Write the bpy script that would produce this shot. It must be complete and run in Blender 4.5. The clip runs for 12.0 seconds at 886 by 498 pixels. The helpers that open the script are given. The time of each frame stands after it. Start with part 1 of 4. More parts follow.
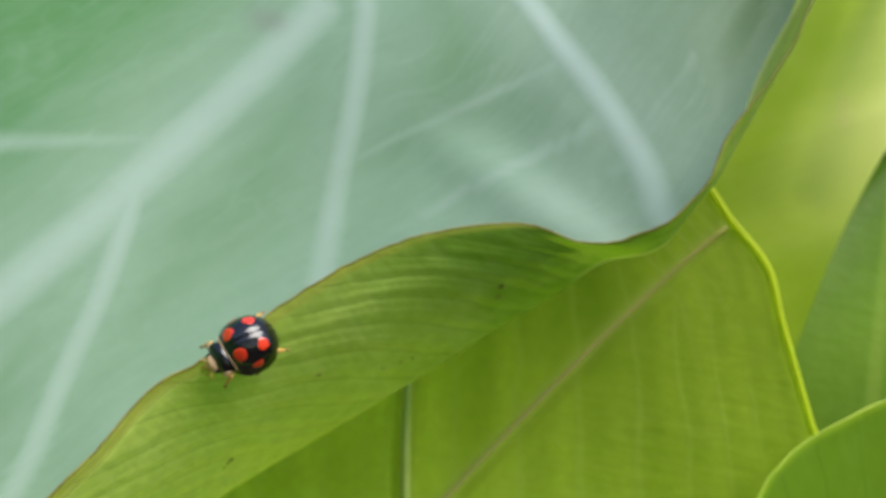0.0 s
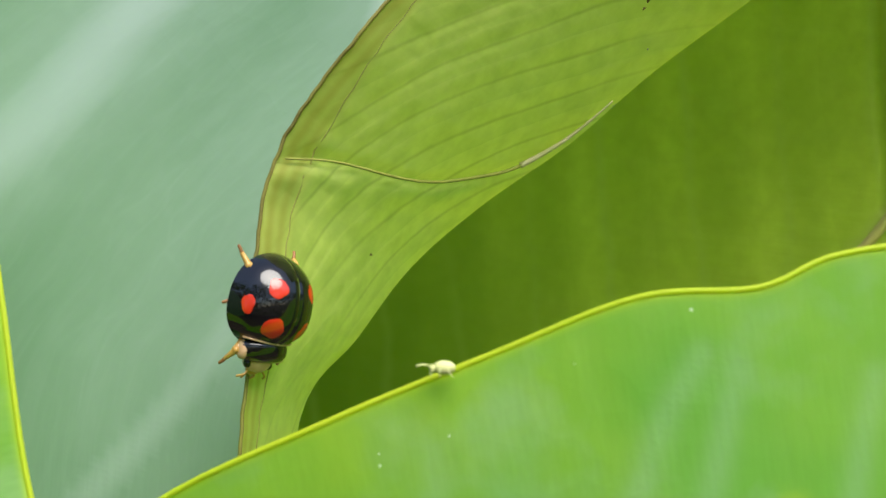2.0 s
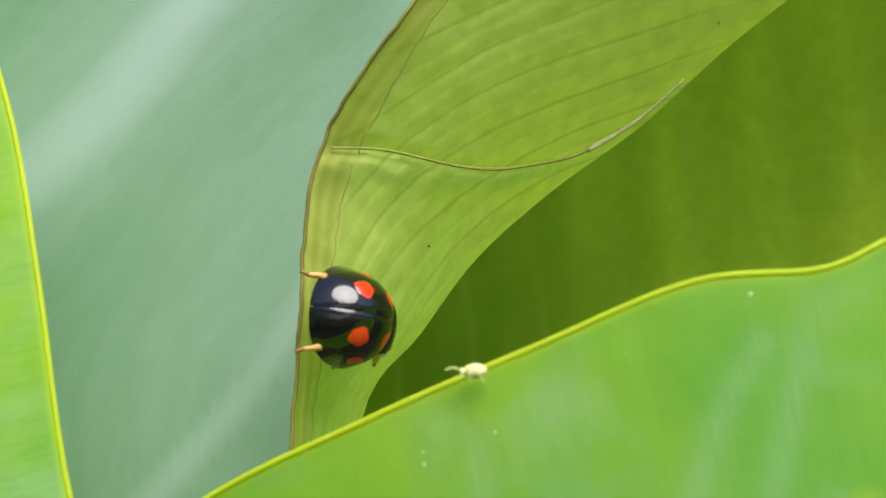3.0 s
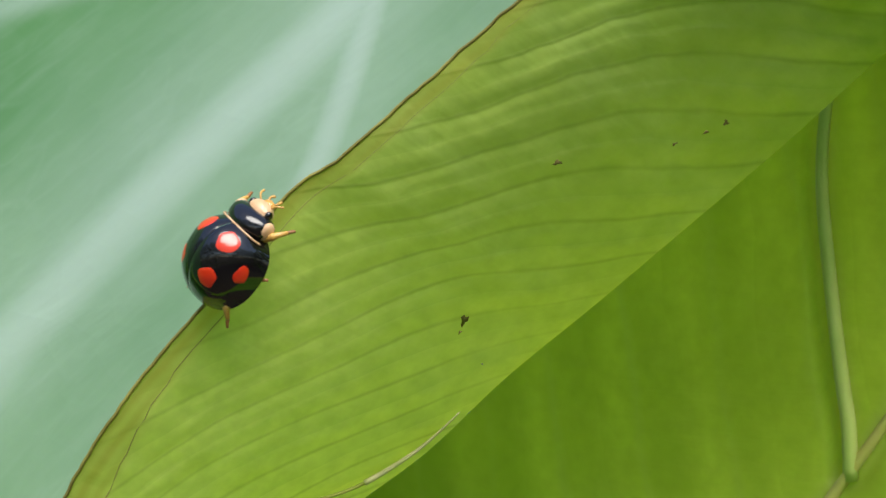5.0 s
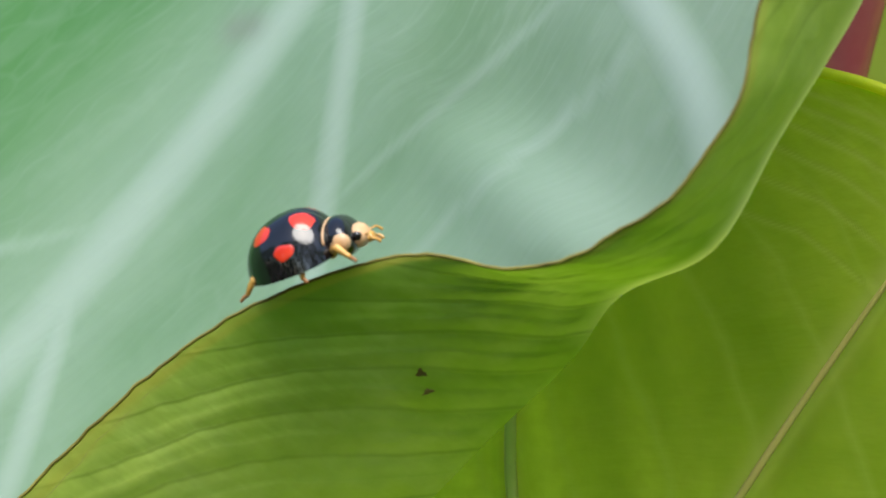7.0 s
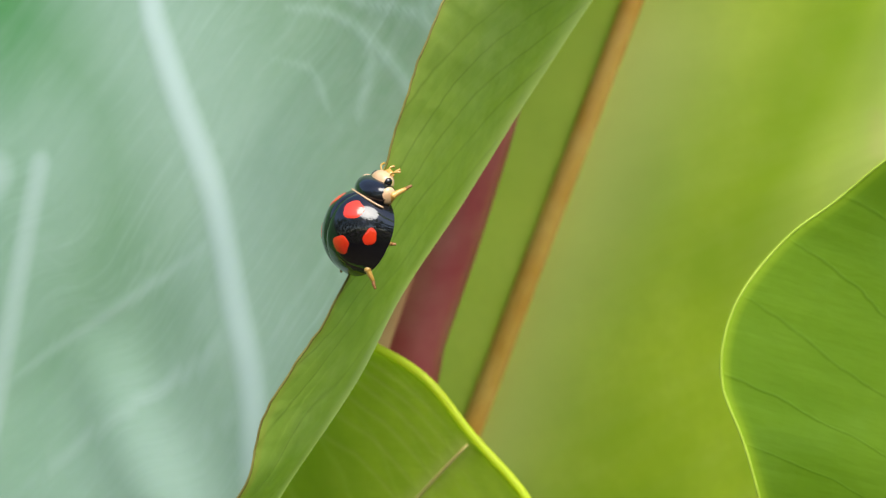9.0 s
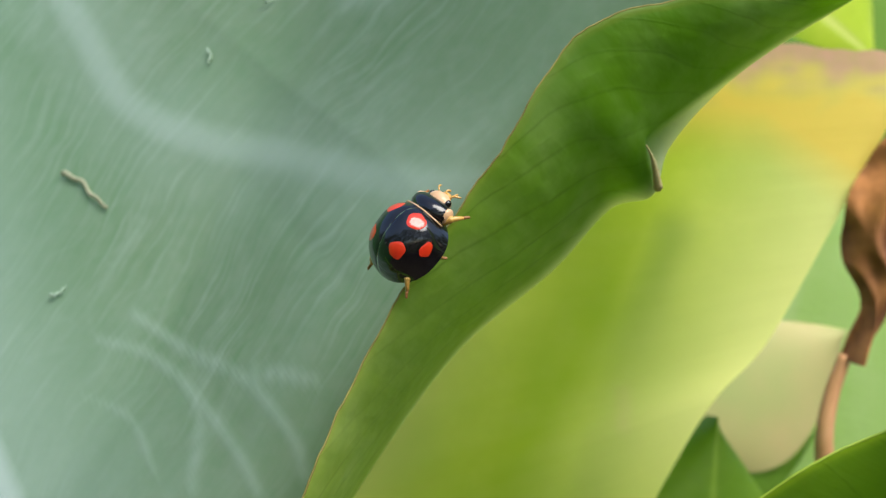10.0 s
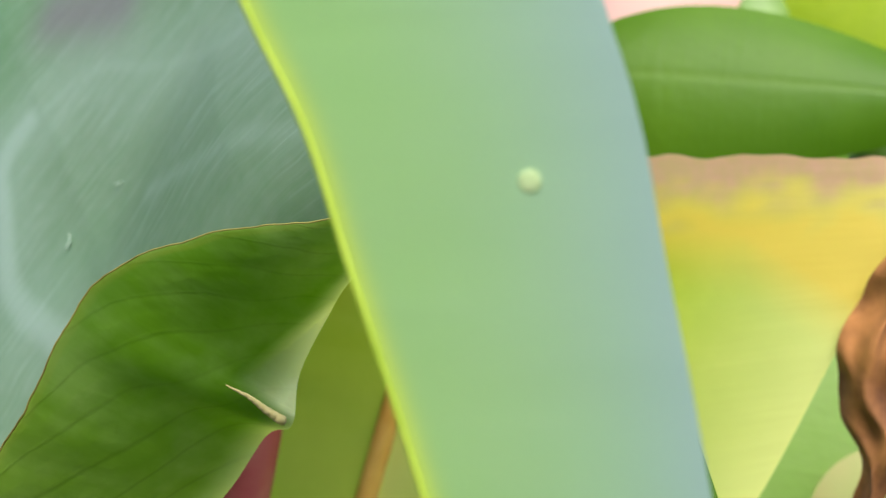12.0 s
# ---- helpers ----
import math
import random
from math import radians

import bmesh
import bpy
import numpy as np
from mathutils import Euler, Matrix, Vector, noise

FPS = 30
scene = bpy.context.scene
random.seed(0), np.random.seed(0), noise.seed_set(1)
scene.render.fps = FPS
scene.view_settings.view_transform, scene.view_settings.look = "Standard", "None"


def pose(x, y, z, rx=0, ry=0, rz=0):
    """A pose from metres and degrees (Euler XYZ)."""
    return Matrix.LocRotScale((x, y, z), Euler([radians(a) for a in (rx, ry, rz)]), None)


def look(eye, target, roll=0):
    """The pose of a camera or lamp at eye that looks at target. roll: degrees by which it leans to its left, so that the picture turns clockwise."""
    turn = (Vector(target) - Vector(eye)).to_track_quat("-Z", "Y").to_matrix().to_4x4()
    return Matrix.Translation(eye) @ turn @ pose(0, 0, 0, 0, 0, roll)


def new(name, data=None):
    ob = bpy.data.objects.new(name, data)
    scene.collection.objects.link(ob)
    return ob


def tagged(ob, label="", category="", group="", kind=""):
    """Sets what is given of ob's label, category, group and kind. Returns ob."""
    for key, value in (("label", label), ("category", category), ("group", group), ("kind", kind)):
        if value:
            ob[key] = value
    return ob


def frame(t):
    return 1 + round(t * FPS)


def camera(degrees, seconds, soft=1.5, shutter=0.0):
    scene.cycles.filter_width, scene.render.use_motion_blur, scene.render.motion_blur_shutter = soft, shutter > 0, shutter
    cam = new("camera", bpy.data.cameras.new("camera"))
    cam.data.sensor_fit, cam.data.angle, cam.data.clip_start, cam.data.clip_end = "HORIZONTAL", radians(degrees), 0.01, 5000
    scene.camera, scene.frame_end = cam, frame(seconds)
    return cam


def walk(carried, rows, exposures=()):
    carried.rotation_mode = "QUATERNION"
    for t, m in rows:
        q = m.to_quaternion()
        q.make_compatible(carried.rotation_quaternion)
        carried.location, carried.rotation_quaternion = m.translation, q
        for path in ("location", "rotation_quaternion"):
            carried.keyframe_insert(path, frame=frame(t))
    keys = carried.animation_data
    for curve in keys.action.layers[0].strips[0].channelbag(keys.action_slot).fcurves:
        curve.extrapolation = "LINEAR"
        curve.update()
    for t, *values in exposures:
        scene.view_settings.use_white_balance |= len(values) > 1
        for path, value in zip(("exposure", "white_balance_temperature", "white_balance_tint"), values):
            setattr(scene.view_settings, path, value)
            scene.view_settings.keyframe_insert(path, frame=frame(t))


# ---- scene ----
# ---- camera and its walk ----
cam = camera(36, 12.0, soft=1.3)
cam.data.dof.use_dof = True
cam.data.dof.focus_distance = 0.066
cam.data.dof.aperture_fstop = 92.0
walk(cam, [
    (0, look((-0.00212, -0.09943, 0.02550), (0.02335, -0.02362, 0.02727), 5.65)),
    (0.2, look((0.00040, -0.10005, 0.02374), (0.02165, -0.02292, 0.02378), 6.40)),
    (0.3, look((0.00093, -0.10078, 0.02277), (0.02047, -0.02321, 0.02334), 6.30)),
    (0.5, look((0.00101, -0.10486, 0.01990), (0.01752, -0.02660, 0.02162), 4.05)),
    (0.7, look((-0.00790, -0.10344, 0.01076), (0.01052, -0.02578, 0.01613), 3.31)),
    (0.8, look((-0.00558, -0.10459, 0.00546), (0.01022, -0.02646, 0.01219), 3.84)),
    (0.9, look((-0.00465, -0.10495, 0.00142), (0.01029, -0.02676, 0.00941), 3.36)),
    (1, look((-0.00187, -0.10314, -0.00092), (0.01115, -0.02466, 0.00751), 3.29)),
    (1.2, look((-0.00340, -0.09962, -0.00577), (0.00943, -0.02144, 0.00531), 3.10)),
    (1.3, look((-0.00409, -0.09464, -0.00792), (0.00774, -0.01628, 0.00308), 5.12)),
    (1.5, look((-0.00259, -0.07524, -0.00683), (0.00598, 0.00357, 0.00387), 3.46)),
    (1.7, look((0.00206, -0.07221, -0.00529), (0.00559, 0.00730, 0.00278), 0.66)),
    (1.8, look((0.00360, -0.06915, -0.00522), (0.00642, 0.01056, 0.00095), 0.35)),
    (2, look((0.00369, -0.06589, -0.00215), (0.00732, 0.01403, -0.00272), 1.48)),
    (2.2, look((0.00212, -0.06493, -0.00319), (0.00576, 0.01496, -0.00520), 2.64)),
    (2.3, look((0.00279, -0.06437, -0.00501), (0.00578, 0.01557, -0.00544), 2.14)),
    (2.5, look((0.00508, -0.06353, -0.00269), (0.00619, 0.01620, -0.00916), 1.04)),
    (2.7, look((0.00220, -0.06207, -0.00358), (0.00637, 0.01770, -0.00810), 1.48)),
    (2.8, look((0.00430, -0.06322, -0.00367), (0.00417, 0.01673, -0.00654), 1.12)),
    (3, look((0.00711, -0.06333, -0.00269), (0.00311, 0.01656, -0.00324), 0.07)),
    (3.2, look((0.00755, -0.06201, -0.00007), (0.00744, 0.01797, -0.00167), -0.15)),
    (4.8, look((0.03096, -0.06254, 0.01260), (0.01094, 0.01491, 0.01217), -0.82)),
    (5, look((0.02864, -0.06304, 0.01228), (0.01346, 0.01548, 0.01421), -0.70)),
    (5.2, look((0.03071, -0.06468, 0.01469), (0.01273, 0.01327, 0.01541), -0.81)),
    (5.3, look((0.03318, -0.06378, 0.01652), (0.01355, 0.01377, 0.01684), -1.02)),
    (5.5, look((0.03653, -0.06054, 0.01947), (0.01547, 0.01663, 0.01812), -1.20)),
    (5.7, look((0.03882, -0.06013, 0.02098), (0.01532, 0.01626, 0.01758), -0.94)),
    (5.8, look((0.03788, -0.05993, 0.02101), (0.01641, 0.01709, 0.01849), -1.77)),
    (6, look((0.03869, -0.06005, 0.02206), (0.01938, 0.01759, 0.02213), -1.81)),
    (6.2, look((0.03997, -0.06018, 0.02241), (0.02066, 0.01743, 0.02441), -1.10)),
    (6.3, look((0.03876, -0.06039, 0.02108), (0.02195, 0.01769, 0.02561), -0.83)),
    (6.5, look((0.03903, -0.05841, 0.02276), (0.02373, 0.01993, 0.02809), -1.99)),
    (6.7, look((0.04151, -0.05874, 0.02487), (0.02684, 0.01967, 0.03091), -2.83)),
    (6.8, look((0.04237, -0.05925, 0.02535), (0.02910, 0.01941, 0.03148), -3.15)),
    (7, look((0.04489, -0.05968, 0.02652), (0.03194, 0.01907, 0.03208), -3.69)),
    (7.2, look((0.04647, -0.05826, 0.02773), (0.03400, 0.02059, 0.03290), -3.96)),
    (8.8, look((0.07010, -0.07709, 0.05080), (0.06025, 0.00170, 0.04105), -4.18)),
    (9, look((0.06087, -0.07697, 0.05390), (0.05742, 0.00244, 0.04487), -1.03)),
    (9.2, look((0.05480, -0.07674, 0.05927), (0.05789, 0.00267, 0.05010), -1.11)),
    (9.3, look((0.05542, -0.07538, 0.06122), (0.06002, 0.00380, 0.05072), -1.57)),
    (9.5, look((0.05448, -0.07879, 0.06198), (0.06211, 0.00056, 0.05518), -0.67)),
    (9.7, look((0.05437, -0.07960, 0.07180), (0.06358, -0.00062, 0.06298), 0.93)),
    (9.8, look((0.05338, -0.08033, 0.07569), (0.06454, -0.00178, 0.06547), 0.34)),
    (10, look((0.04940, -0.07717, 0.07471), (0.06661, 0.00064, 0.06770), 1.96)),
    (10.2, look((0.05238, -0.07892, 0.07428), (0.07084, -0.00129, 0.06854), 2.62)),
    (10.3, look((0.05149, -0.07969, 0.07672), (0.07101, -0.00235, 0.07056), 3.17)),
    (10.4, look((0.05159, -0.07912, 0.07984), (0.07103, -0.00179, 0.07329), 2.95)),
    (10.5, look((0.04849, -0.07693, 0.08064), (0.07038, -0.00024, 0.07446), 3.88)),
    (10.6, look((0.04783, -0.07661, 0.07993), (0.06909, 0.00030, 0.07425), 3.57)),
    (10.7, look((0.04689, -0.07577, 0.07734), (0.06730, 0.00141, 0.07223), 2.16)),
    (10.8, look((0.04633, -0.07581, 0.07638), (0.06562, 0.00165, 0.07114), 2.17)),
    (10.9, look((0.04610, -0.07631, 0.07547), (0.06458, 0.00139, 0.07093), 1.75)),
    (11, look((0.04637, -0.07708, 0.07652), (0.06462, 0.00068, 0.07208), 2.18)),
    (11.1, look((0.05066, -0.08161, 0.07951), (0.06705, -0.00342, 0.07530), 2.21)),
    (11.2, look((0.05903, -0.08418, 0.08386), (0.07092, -0.00525, 0.07854), 1.86)),
    (11.3, look((0.06863, -0.08468, 0.08710), (0.07496, -0.00517, 0.08101), 0.46)),
    (11.4, look((0.07593, -0.08271, 0.08934), (0.07748, -0.00308, 0.08182), -0.70)),
    (11.5, look((0.08098, -0.08066, 0.08898), (0.07962, -0.00110, 0.08069), -1.93)),
    (11.6, look((0.08830, -0.08104, 0.08626), (0.08293, -0.00152, 0.07931), -3.24)),
    (11.7, look((0.09254, -0.07791, 0.08633), (0.08428, 0.00132, 0.07887), -2.90)),
    (11.8, look((0.09599, -0.07551, 0.08666), (0.08545, 0.00346, 0.07947), -2.85)),
    (11.9, look((0.09918, -0.07282, 0.08722), (0.08596, 0.00578, 0.08037), -2.80)),
    (12, look((0.10156, -0.06961, 0.08679), (0.08605, 0.00855, 0.07965), -2.74)),
], exposures=[(0, 0.75), (6.0, 0.77), (7.2, 0.92), (8.5, 1.0), (9.2, 0.95), (10.0, 0.66), (10.6, 0.76), (12.0, 0.78)])

# ---- world and light: a bright hazy day ----
SUN_EL, SUN_AZ = radians(54), radians(158)
world = bpy.data.worlds.new("sky")
scene.world = world
world.use_nodes = True
wn = world.node_tree.nodes
sky = wn.new("ShaderNodeTexSky")
sky.sky_type, sky.sun_disc = "NISHITA", False
sky.sun_elevation, sky.sun_rotation = SUN_EL, SUN_AZ
wn["Background"].inputs["Strength"].default_value = 0.15
world.node_tree.links.new(sky.outputs[0], wn["Background"].inputs[0])
sun = new("sun", bpy.data.lights.new("sun", "SUN"))
sun.data.energy, sun.data.angle, sun.data.color = 3.2, radians(50), (1.0, 0.96, 0.88)
sun.matrix_world = look((0, 0, 0), (-math.sin(SUN_AZ) * math.cos(SUN_EL), -math.cos(SUN_AZ) * math.cos(SUN_EL), -math.sin(SUN_EL)))


# ---- materials ----
class Mat:
    """Short node helper round one material."""

    def __init__(self, name):
        self.m = bpy.data.materials.new(name)
        self.m.use_nodes = True
        self.t = self.m.node_tree
        self.n = self.t.nodes
        self.p = self.n["Principled BSDF"]
        self.out = self.n["Material Output"]

    def add(self, kind, **values):
        node = self.n.new(kind)
        for k, v in values.items():
            node.inputs[k].default_value = v
        return node

    def link(self, a, b):
        self.t.links.new(a, b)

    def noise(self, scale, detail=3.0, vec=None):
        node = self.add("ShaderNodeTexNoise", Scale=scale, Detail=detail)
        self.link(vec or self.coord(), node.inputs["Vector"])
        return node.outputs["Fac"]

    def coord(self):
        node = self.n.get("coord") or self.n.new("ShaderNodeTexCoord")
        node.name = "coord"
        return node.outputs["Object"]

    def ramp(self, fac, lo, hi):
        node = self.add("ShaderNodeMapRange")
        node.inputs["From Min"].default_value, node.inputs["From Max"].default_value = lo, hi
        self.link(fac, node.inputs["Value"])
        return node.outputs["Result"]

    def mix(self, fac, a, b, blend="MIX"):
        node = self.n.new("ShaderNodeMix")
        node.data_type, node.blend_type = "RGBA", blend
        for value, socket in ((fac, node.inputs["Factor"]), (a, node.inputs[6]), (b, node.inputs[7])):
            if isinstance(value, (int, float)):
                socket.default_value = value
            elif isinstance(value, tuple):
                socket.default_value = (*value, 1)
            else:
                self.link(value, socket)
        return node.outputs[2]

    def math(self, op, a, b=0.0):
        node = self.n.new("ShaderNodeMath")
        node.operation = op
        for value, socket in ((a, node.inputs[0]), (b, node.inputs[1])):
            if isinstance(value, (int, float)):
                socket.default_value = value
            else:
                self.link(value, socket)
        return node.outputs[0]

    def attr(self, name):
        node = self.n.new("ShaderNodeAttribute")
        node.attribute_name = name
        return node.outputs["Fac"]

    def bump(self, height, distance, strength=0.6):
        node = self.add("ShaderNodeBump", Strength=strength, Distance=distance)
        self.link(height, node.inputs["Height"])
        return node.outputs["Normal"]


def leaf_material(name, dark, light, pale, through_tint, share=0.45, rough=0.45, rim=(0.16, 0.15, 0.03), fine=0.4, grain=180.0, gloss=0.4, stretch=(1.0, 0.12), lines=0.0, spotty=0.0, line_width=0.07, net=0.0, wave=0.9, line_tone=None, tone_or_light=None, comb=0.0, mottle=0.0, lush=None):
    """Living leaf: green that varies in patches and grain, pale veins, a thin rim, and light shining through.
    dark, light: the two greens; pale: the veins, and light painted on by the vein mask; through_tint: colour of the
    light that comes through."""
    k = Mat(name)
    uv = k.n.new("ShaderNodeUVMap")
    pull = k.add("ShaderNodeMapping")
    pull.inputs["Scale"].default_value = (*stretch, 1.0)
    k.link(uv.outputs[0], pull.inputs["Vector"])
    fibre = k.noise(grain * 5, 3.0, pull.outputs[0])
    # side veins: thin dark lines with a paler shoulder, along the phase stored on the blade
    wander = k.math("MULTIPLY", k.math("SUBTRACT", k.noise(150.0, 4.0), 0.5), wave)
    place = k.math("FRACT", k.math("ADD", k.attr("phase"), wander))
    away = k.math("ABSOLUTE", k.math("SUBTRACT", place, 0.5))
    faint = k.ramp(k.noise(70.0, 2.0), 0.3, 0.6)
    line = k.math("MULTIPLY", k.math("SUBTRACT", 1.0, k.ramp(away, 0.0, line_width)), faint)
    shoulder = k.math("MULTIPLY", k.ramp(place, 0.45, 0.0), faint)
    patch = k.ramp(k.noise(55.0, 3.0), 0.35, 0.65)
    cells = k.add("ShaderNodeTexVoronoi", Scale=grain * 4)
    k.link(k.coord(), cells.inputs["Vector"])
    base = k.mix(patch, dark, light)
    # second tint by the tone mask; on roll and shaded leaf partly painted light
    if tone_or_light:
        base = k.mix(k.math("MULTIPLY", k.attr("tone"), k.ramp(k.noise(38.0, 3.0), -0.2, 0.45)), base, tone_or_light)
    if lush:
        base = k.mix(k.math("MULTIPLY", k.attr("lush"), k.ramp(k.noise(60.0, 3.0), 0.1, 0.6)), base, lush)
    if mottle:
        base = k.mix(k.math("MULTIPLY", k.ramp(k.noise(210.0, 5.0), 0.5, 0.72), mottle), base, pale)
    base = k.mix(k.math("MULTIPLY", k.ramp(fibre, 0.4, 0.7), fine), base, pale)
    if comb:
        # hair-fine pale and dark streaks that run with the side veins
        draw = k.add("ShaderNodeMapping")
        draw.inputs["Scale"].default_value = (0.05, 1.0, 1.0)
        sway = k.n.new("ShaderNodeVectorMath")
        sway.operation = "MULTIPLY_ADD"
        drift = k.add("ShaderNodeTexNoise", Scale=70.0, Detail=3.0)
        k.link(k.coord(), drift.inputs["Vector"])
        k.link(drift.outputs["Color"], sway.inputs[0])
        sway.inputs[1].default_value = (0.006, 0.006, 0.0)
        k.link(uv.outputs[0], sway.inputs[2])
        k.link(sway.outputs[0], draw.inputs["Vector"])
        thin = k.noise(2100.0, 3.0, draw.outputs[0])
        where = k.math("MULTIPLY", k.ramp(k.noise(75.0, 3.0), 0.38, 0.66), k.ramp(k.attr("tone"), -0.35, 0.75))
        base = k.mix(k.math("MULTIPLY", k.math("MULTIPLY", k.ramp(thin, 0.52, 0.72), where), comb), base, pale)
        base = k.mix(k.math("MULTIPLY", k.math("MULTIPLY", k.ramp(thin, 0.46, 0.28), where), comb), base, dark)
    base = k.mix(k.math("MULTIPLY", k.ramp(k.noise(900.0, 4.0), 0.3, 0.8), 0.25), base, dark)
    if lines:
        base = k.mix(k.math("MULTIPLY", shoulder, lines * 0.55), base, light)
        base = k.mix(k.math("MULTIPLY", line, lines), base, line_tone or tuple(0.45 * c for c in dark))
    if net:
        warp = k.n.new("ShaderNodeVectorMath")
        warp.operation = "ADD"
        shake = k.add("ShaderNodeTexNoise", Scale=120.0, Detail=2.0)
        small = k.n.new("ShaderNodeVectorMath")
        small.operation = "SCALE"
        small.inputs["Scale"].default_value = 0.006
        k.link(k.coord(), shake.inputs["Vector"])
        k.link(shake.outputs["Color"], small.inputs[0])
        k.link(pull.outputs[0], warp.inputs[0])
        k.link(small.outputs[0], warp.inputs[1])
        web = k.n.new("ShaderNodeTexVoronoi")
        web.feature = "DISTANCE_TO_EDGE"
        web.inputs["Scale"].default_value = 420.0
        k.link(warp.outputs[0], web.inputs["Vector"])
        thread = k.math("MULTIPLY", k.math("SUBTRACT", 1.0, k.ramp(web.outputs["Distance"], 0.0, 0.09)), k.ramp(k.noise(90.0, 2.0), 0.42, 0.62))
        base = k.mix(k.math("MULTIPLY", thread, net), base, pale)
    if spotty:
        dots = k.add("ShaderNodeTexVoronoi", Scale=800.0)
        k.link(k.coord(), dots.inputs["Vector"])
        few = k.math("MULTIPLY", k.math("LESS_THAN", dots.outputs["Distance"], 0.065), k.math("GREATER_THAN", k.noise(260.0, 2.0), 0.55))
        base = k.mix(k.math("MULTIPLY", few, spotty), base, (0.75, 0.85, 0.6))
    base = k.mix(k.attr("vein"), base, pale)
    base = k.mix(k.attr("rim"), base, rim)
    tint = k.mix(1.0, base, through_tint, "MULTIPLY")
    k.link(base, k.p.inputs["Base Color"])
    k.p.inputs["Roughness"].default_value = rough
    k.p.inputs["Specular IOR Level"].default_value = gloss
    height = k.math("ADD", k.math("MULTIPLY", fibre, 0.6), k.math("ADD", k.math("MULTIPLY", k.attr("vein"), 0.8), k.math("MULTIPLY", cells.outputs["Distance"], 0.25)))
    if lines:
        height = k.math("SUBTRACT", height, k.math("MULTIPLY", line, lines * 0.35))
    normal = k.bump(height, 0.0003, 0.5)
    k.link(normal, k.p.inputs["Normal"])
    tr = k.n.new("ShaderNodeBsdfTranslucent")
    k.link(tint, tr.inputs["Color"])
    k.link(normal, tr.inputs["Normal"])
    mixer = k.add("ShaderNodeMixShader", Fac=share)
    k.link(k.p.outputs[0], mixer.inputs[1])
    k.link(tr.outputs[0], mixer.inputs[2])
    k.link(mixer.outputs[0], k.out.inputs["Surface"])
    return k.m


def plain_material(name, a, b, rough=0.5, scale=400.0, coat=0.0, bump=0.0, spec=0.5, coat_ior=1.65):
    k = Mat(name)
    f = k.ramp(k.noise(scale, 4.0), 0.3, 0.7)
    k.link(k.mix(f, a, b), k.p.inputs["Base Color"])
    k.p.inputs["Roughness"].default_value = rough
    k.p.inputs["Specular IOR Level"].default_value = spec
    k.p.inputs["Coat Weight"].default_value = coat
    k.p.inputs["Coat Roughness"].default_value = 0.04
    k.p.inputs["Coat IOR"].default_value = coat_ior
    if bump:
        k.link(k.bump(k.noise(scale * 2, 4.0), bump), k.p.inputs["Normal"])
    return k.m


WAXY = leaf_material("waxy_blue_green_leaf", (0.055, 0.185, 0.055), (0.105, 0.240, 0.095), (0.40, 0.50, 0.47), (0.9, 1.2, 0.5), 0.25, 0.65, (0.17, 0.12, 0.17), 0.10, 90.0, 0.25, (0.16, 1.0), net=0.05, comb=0.26, lush=(0.045, 0.175, 0.04), tone_or_light=(0.175, 0.25, 0.165))
ROLL = leaf_material("rolled_leaf_back", (0.062, 0.16, 0.003), (0.13, 0.27, 0.010), (0.78, 0.80, 0.52), (1.6, 1.7, 0.5), 0.38, 0.5, (0.36, 0.32, 0.05), 0.05, 180.0, 0.3, (0.6, 0.6), 0.24, wave=0.12, tone_or_light=(0.60, 0.66, 0.16), mottle=0.08)
SHADED = leaf_material("shaded_green_leaf", (0.165, 0.275, 0.010), (0.30, 0.42, 0.026), (0.46, 0.50, 0.14), (1.7, 1.7, 0.5), 0.4, 0.5, (0.6, 0.75, 0.04), 0.06, 160.0, 0.25, (1.0, 0.15), 0.28, wave=0.4, line_width=0.10, line_tone=(0.44, 0.54, 0.12), mottle=0.1, tone_or_light=(0.62, 0.74, 0.09))
BRIGHT = leaf_material("bright_green_leaf", (0.17, 0.44, 0.04), (0.43, 0.65, 0.05), (0.36, 0.58, 0.32), (1.3, 1.5, 0.5), 0.45, 0.5, (0.60, 0.75, 0.02), 0.05, 150.0, 0.3, (1.0, 0.2), spotty=0.8, mottle=0.45, tone_or_light=(0.20, 0.47, 0.10))
PALE = leaf_material("pale_waxy_leaf", (0.34, 0.58, 0.20), (0.38, 0.58, 0.26), (0.38, 0.52, 0.52), (1.1, 1.2, 0.6), 0.4, 0.6, (0.56, 0.69, 0.12), 0.05, 60.0, 0.25)
MIDGREEN = leaf_material("mid_green_leaf", (0.135, 0.275, 0.02), (0.195, 0.35, 0.045), (0.30, 0.50, 0.18), (1.4, 1.5, 0.5), 0.45, 0.5, (0.50, 0.70, 0.04), 0.05, 150.0, 0.3, (1.0, 0.2), 0.28, line_width=0.035, wave=0.3, mottle=0.16)
SIDE = leaf_material("dark_veined_leaf", (0.12, 0.235, 0.008), (0.175, 0.305, 0.018), (0.24, 0.40, 0.10), (1.4, 1.5, 0.5), 0.42, 0.62, (0.34, 0.50, 0.03), 0.05, 150.0, 0.15, (1.0, 0.2), 0.3, line_width=0.035, wave=0.5, mottle=0.16, line_tone=(0.05, 0.13, 0.004))
YELLOW = leaf_material("yellowing_leaf", (0.30, 0.46, 0.015), (0.52, 0.65, 0.05), (0.86, 0.86, 0.34), (1.3, 1.25, 0.6), 0.25, 0.55, (0.85, 0.60, 0.10), 0.05, 60.0, 0.25, mottle=0.05, tone_or_light=(0.64, 0.37, 0.29), lush=(0.22, 0.36, 0.012))
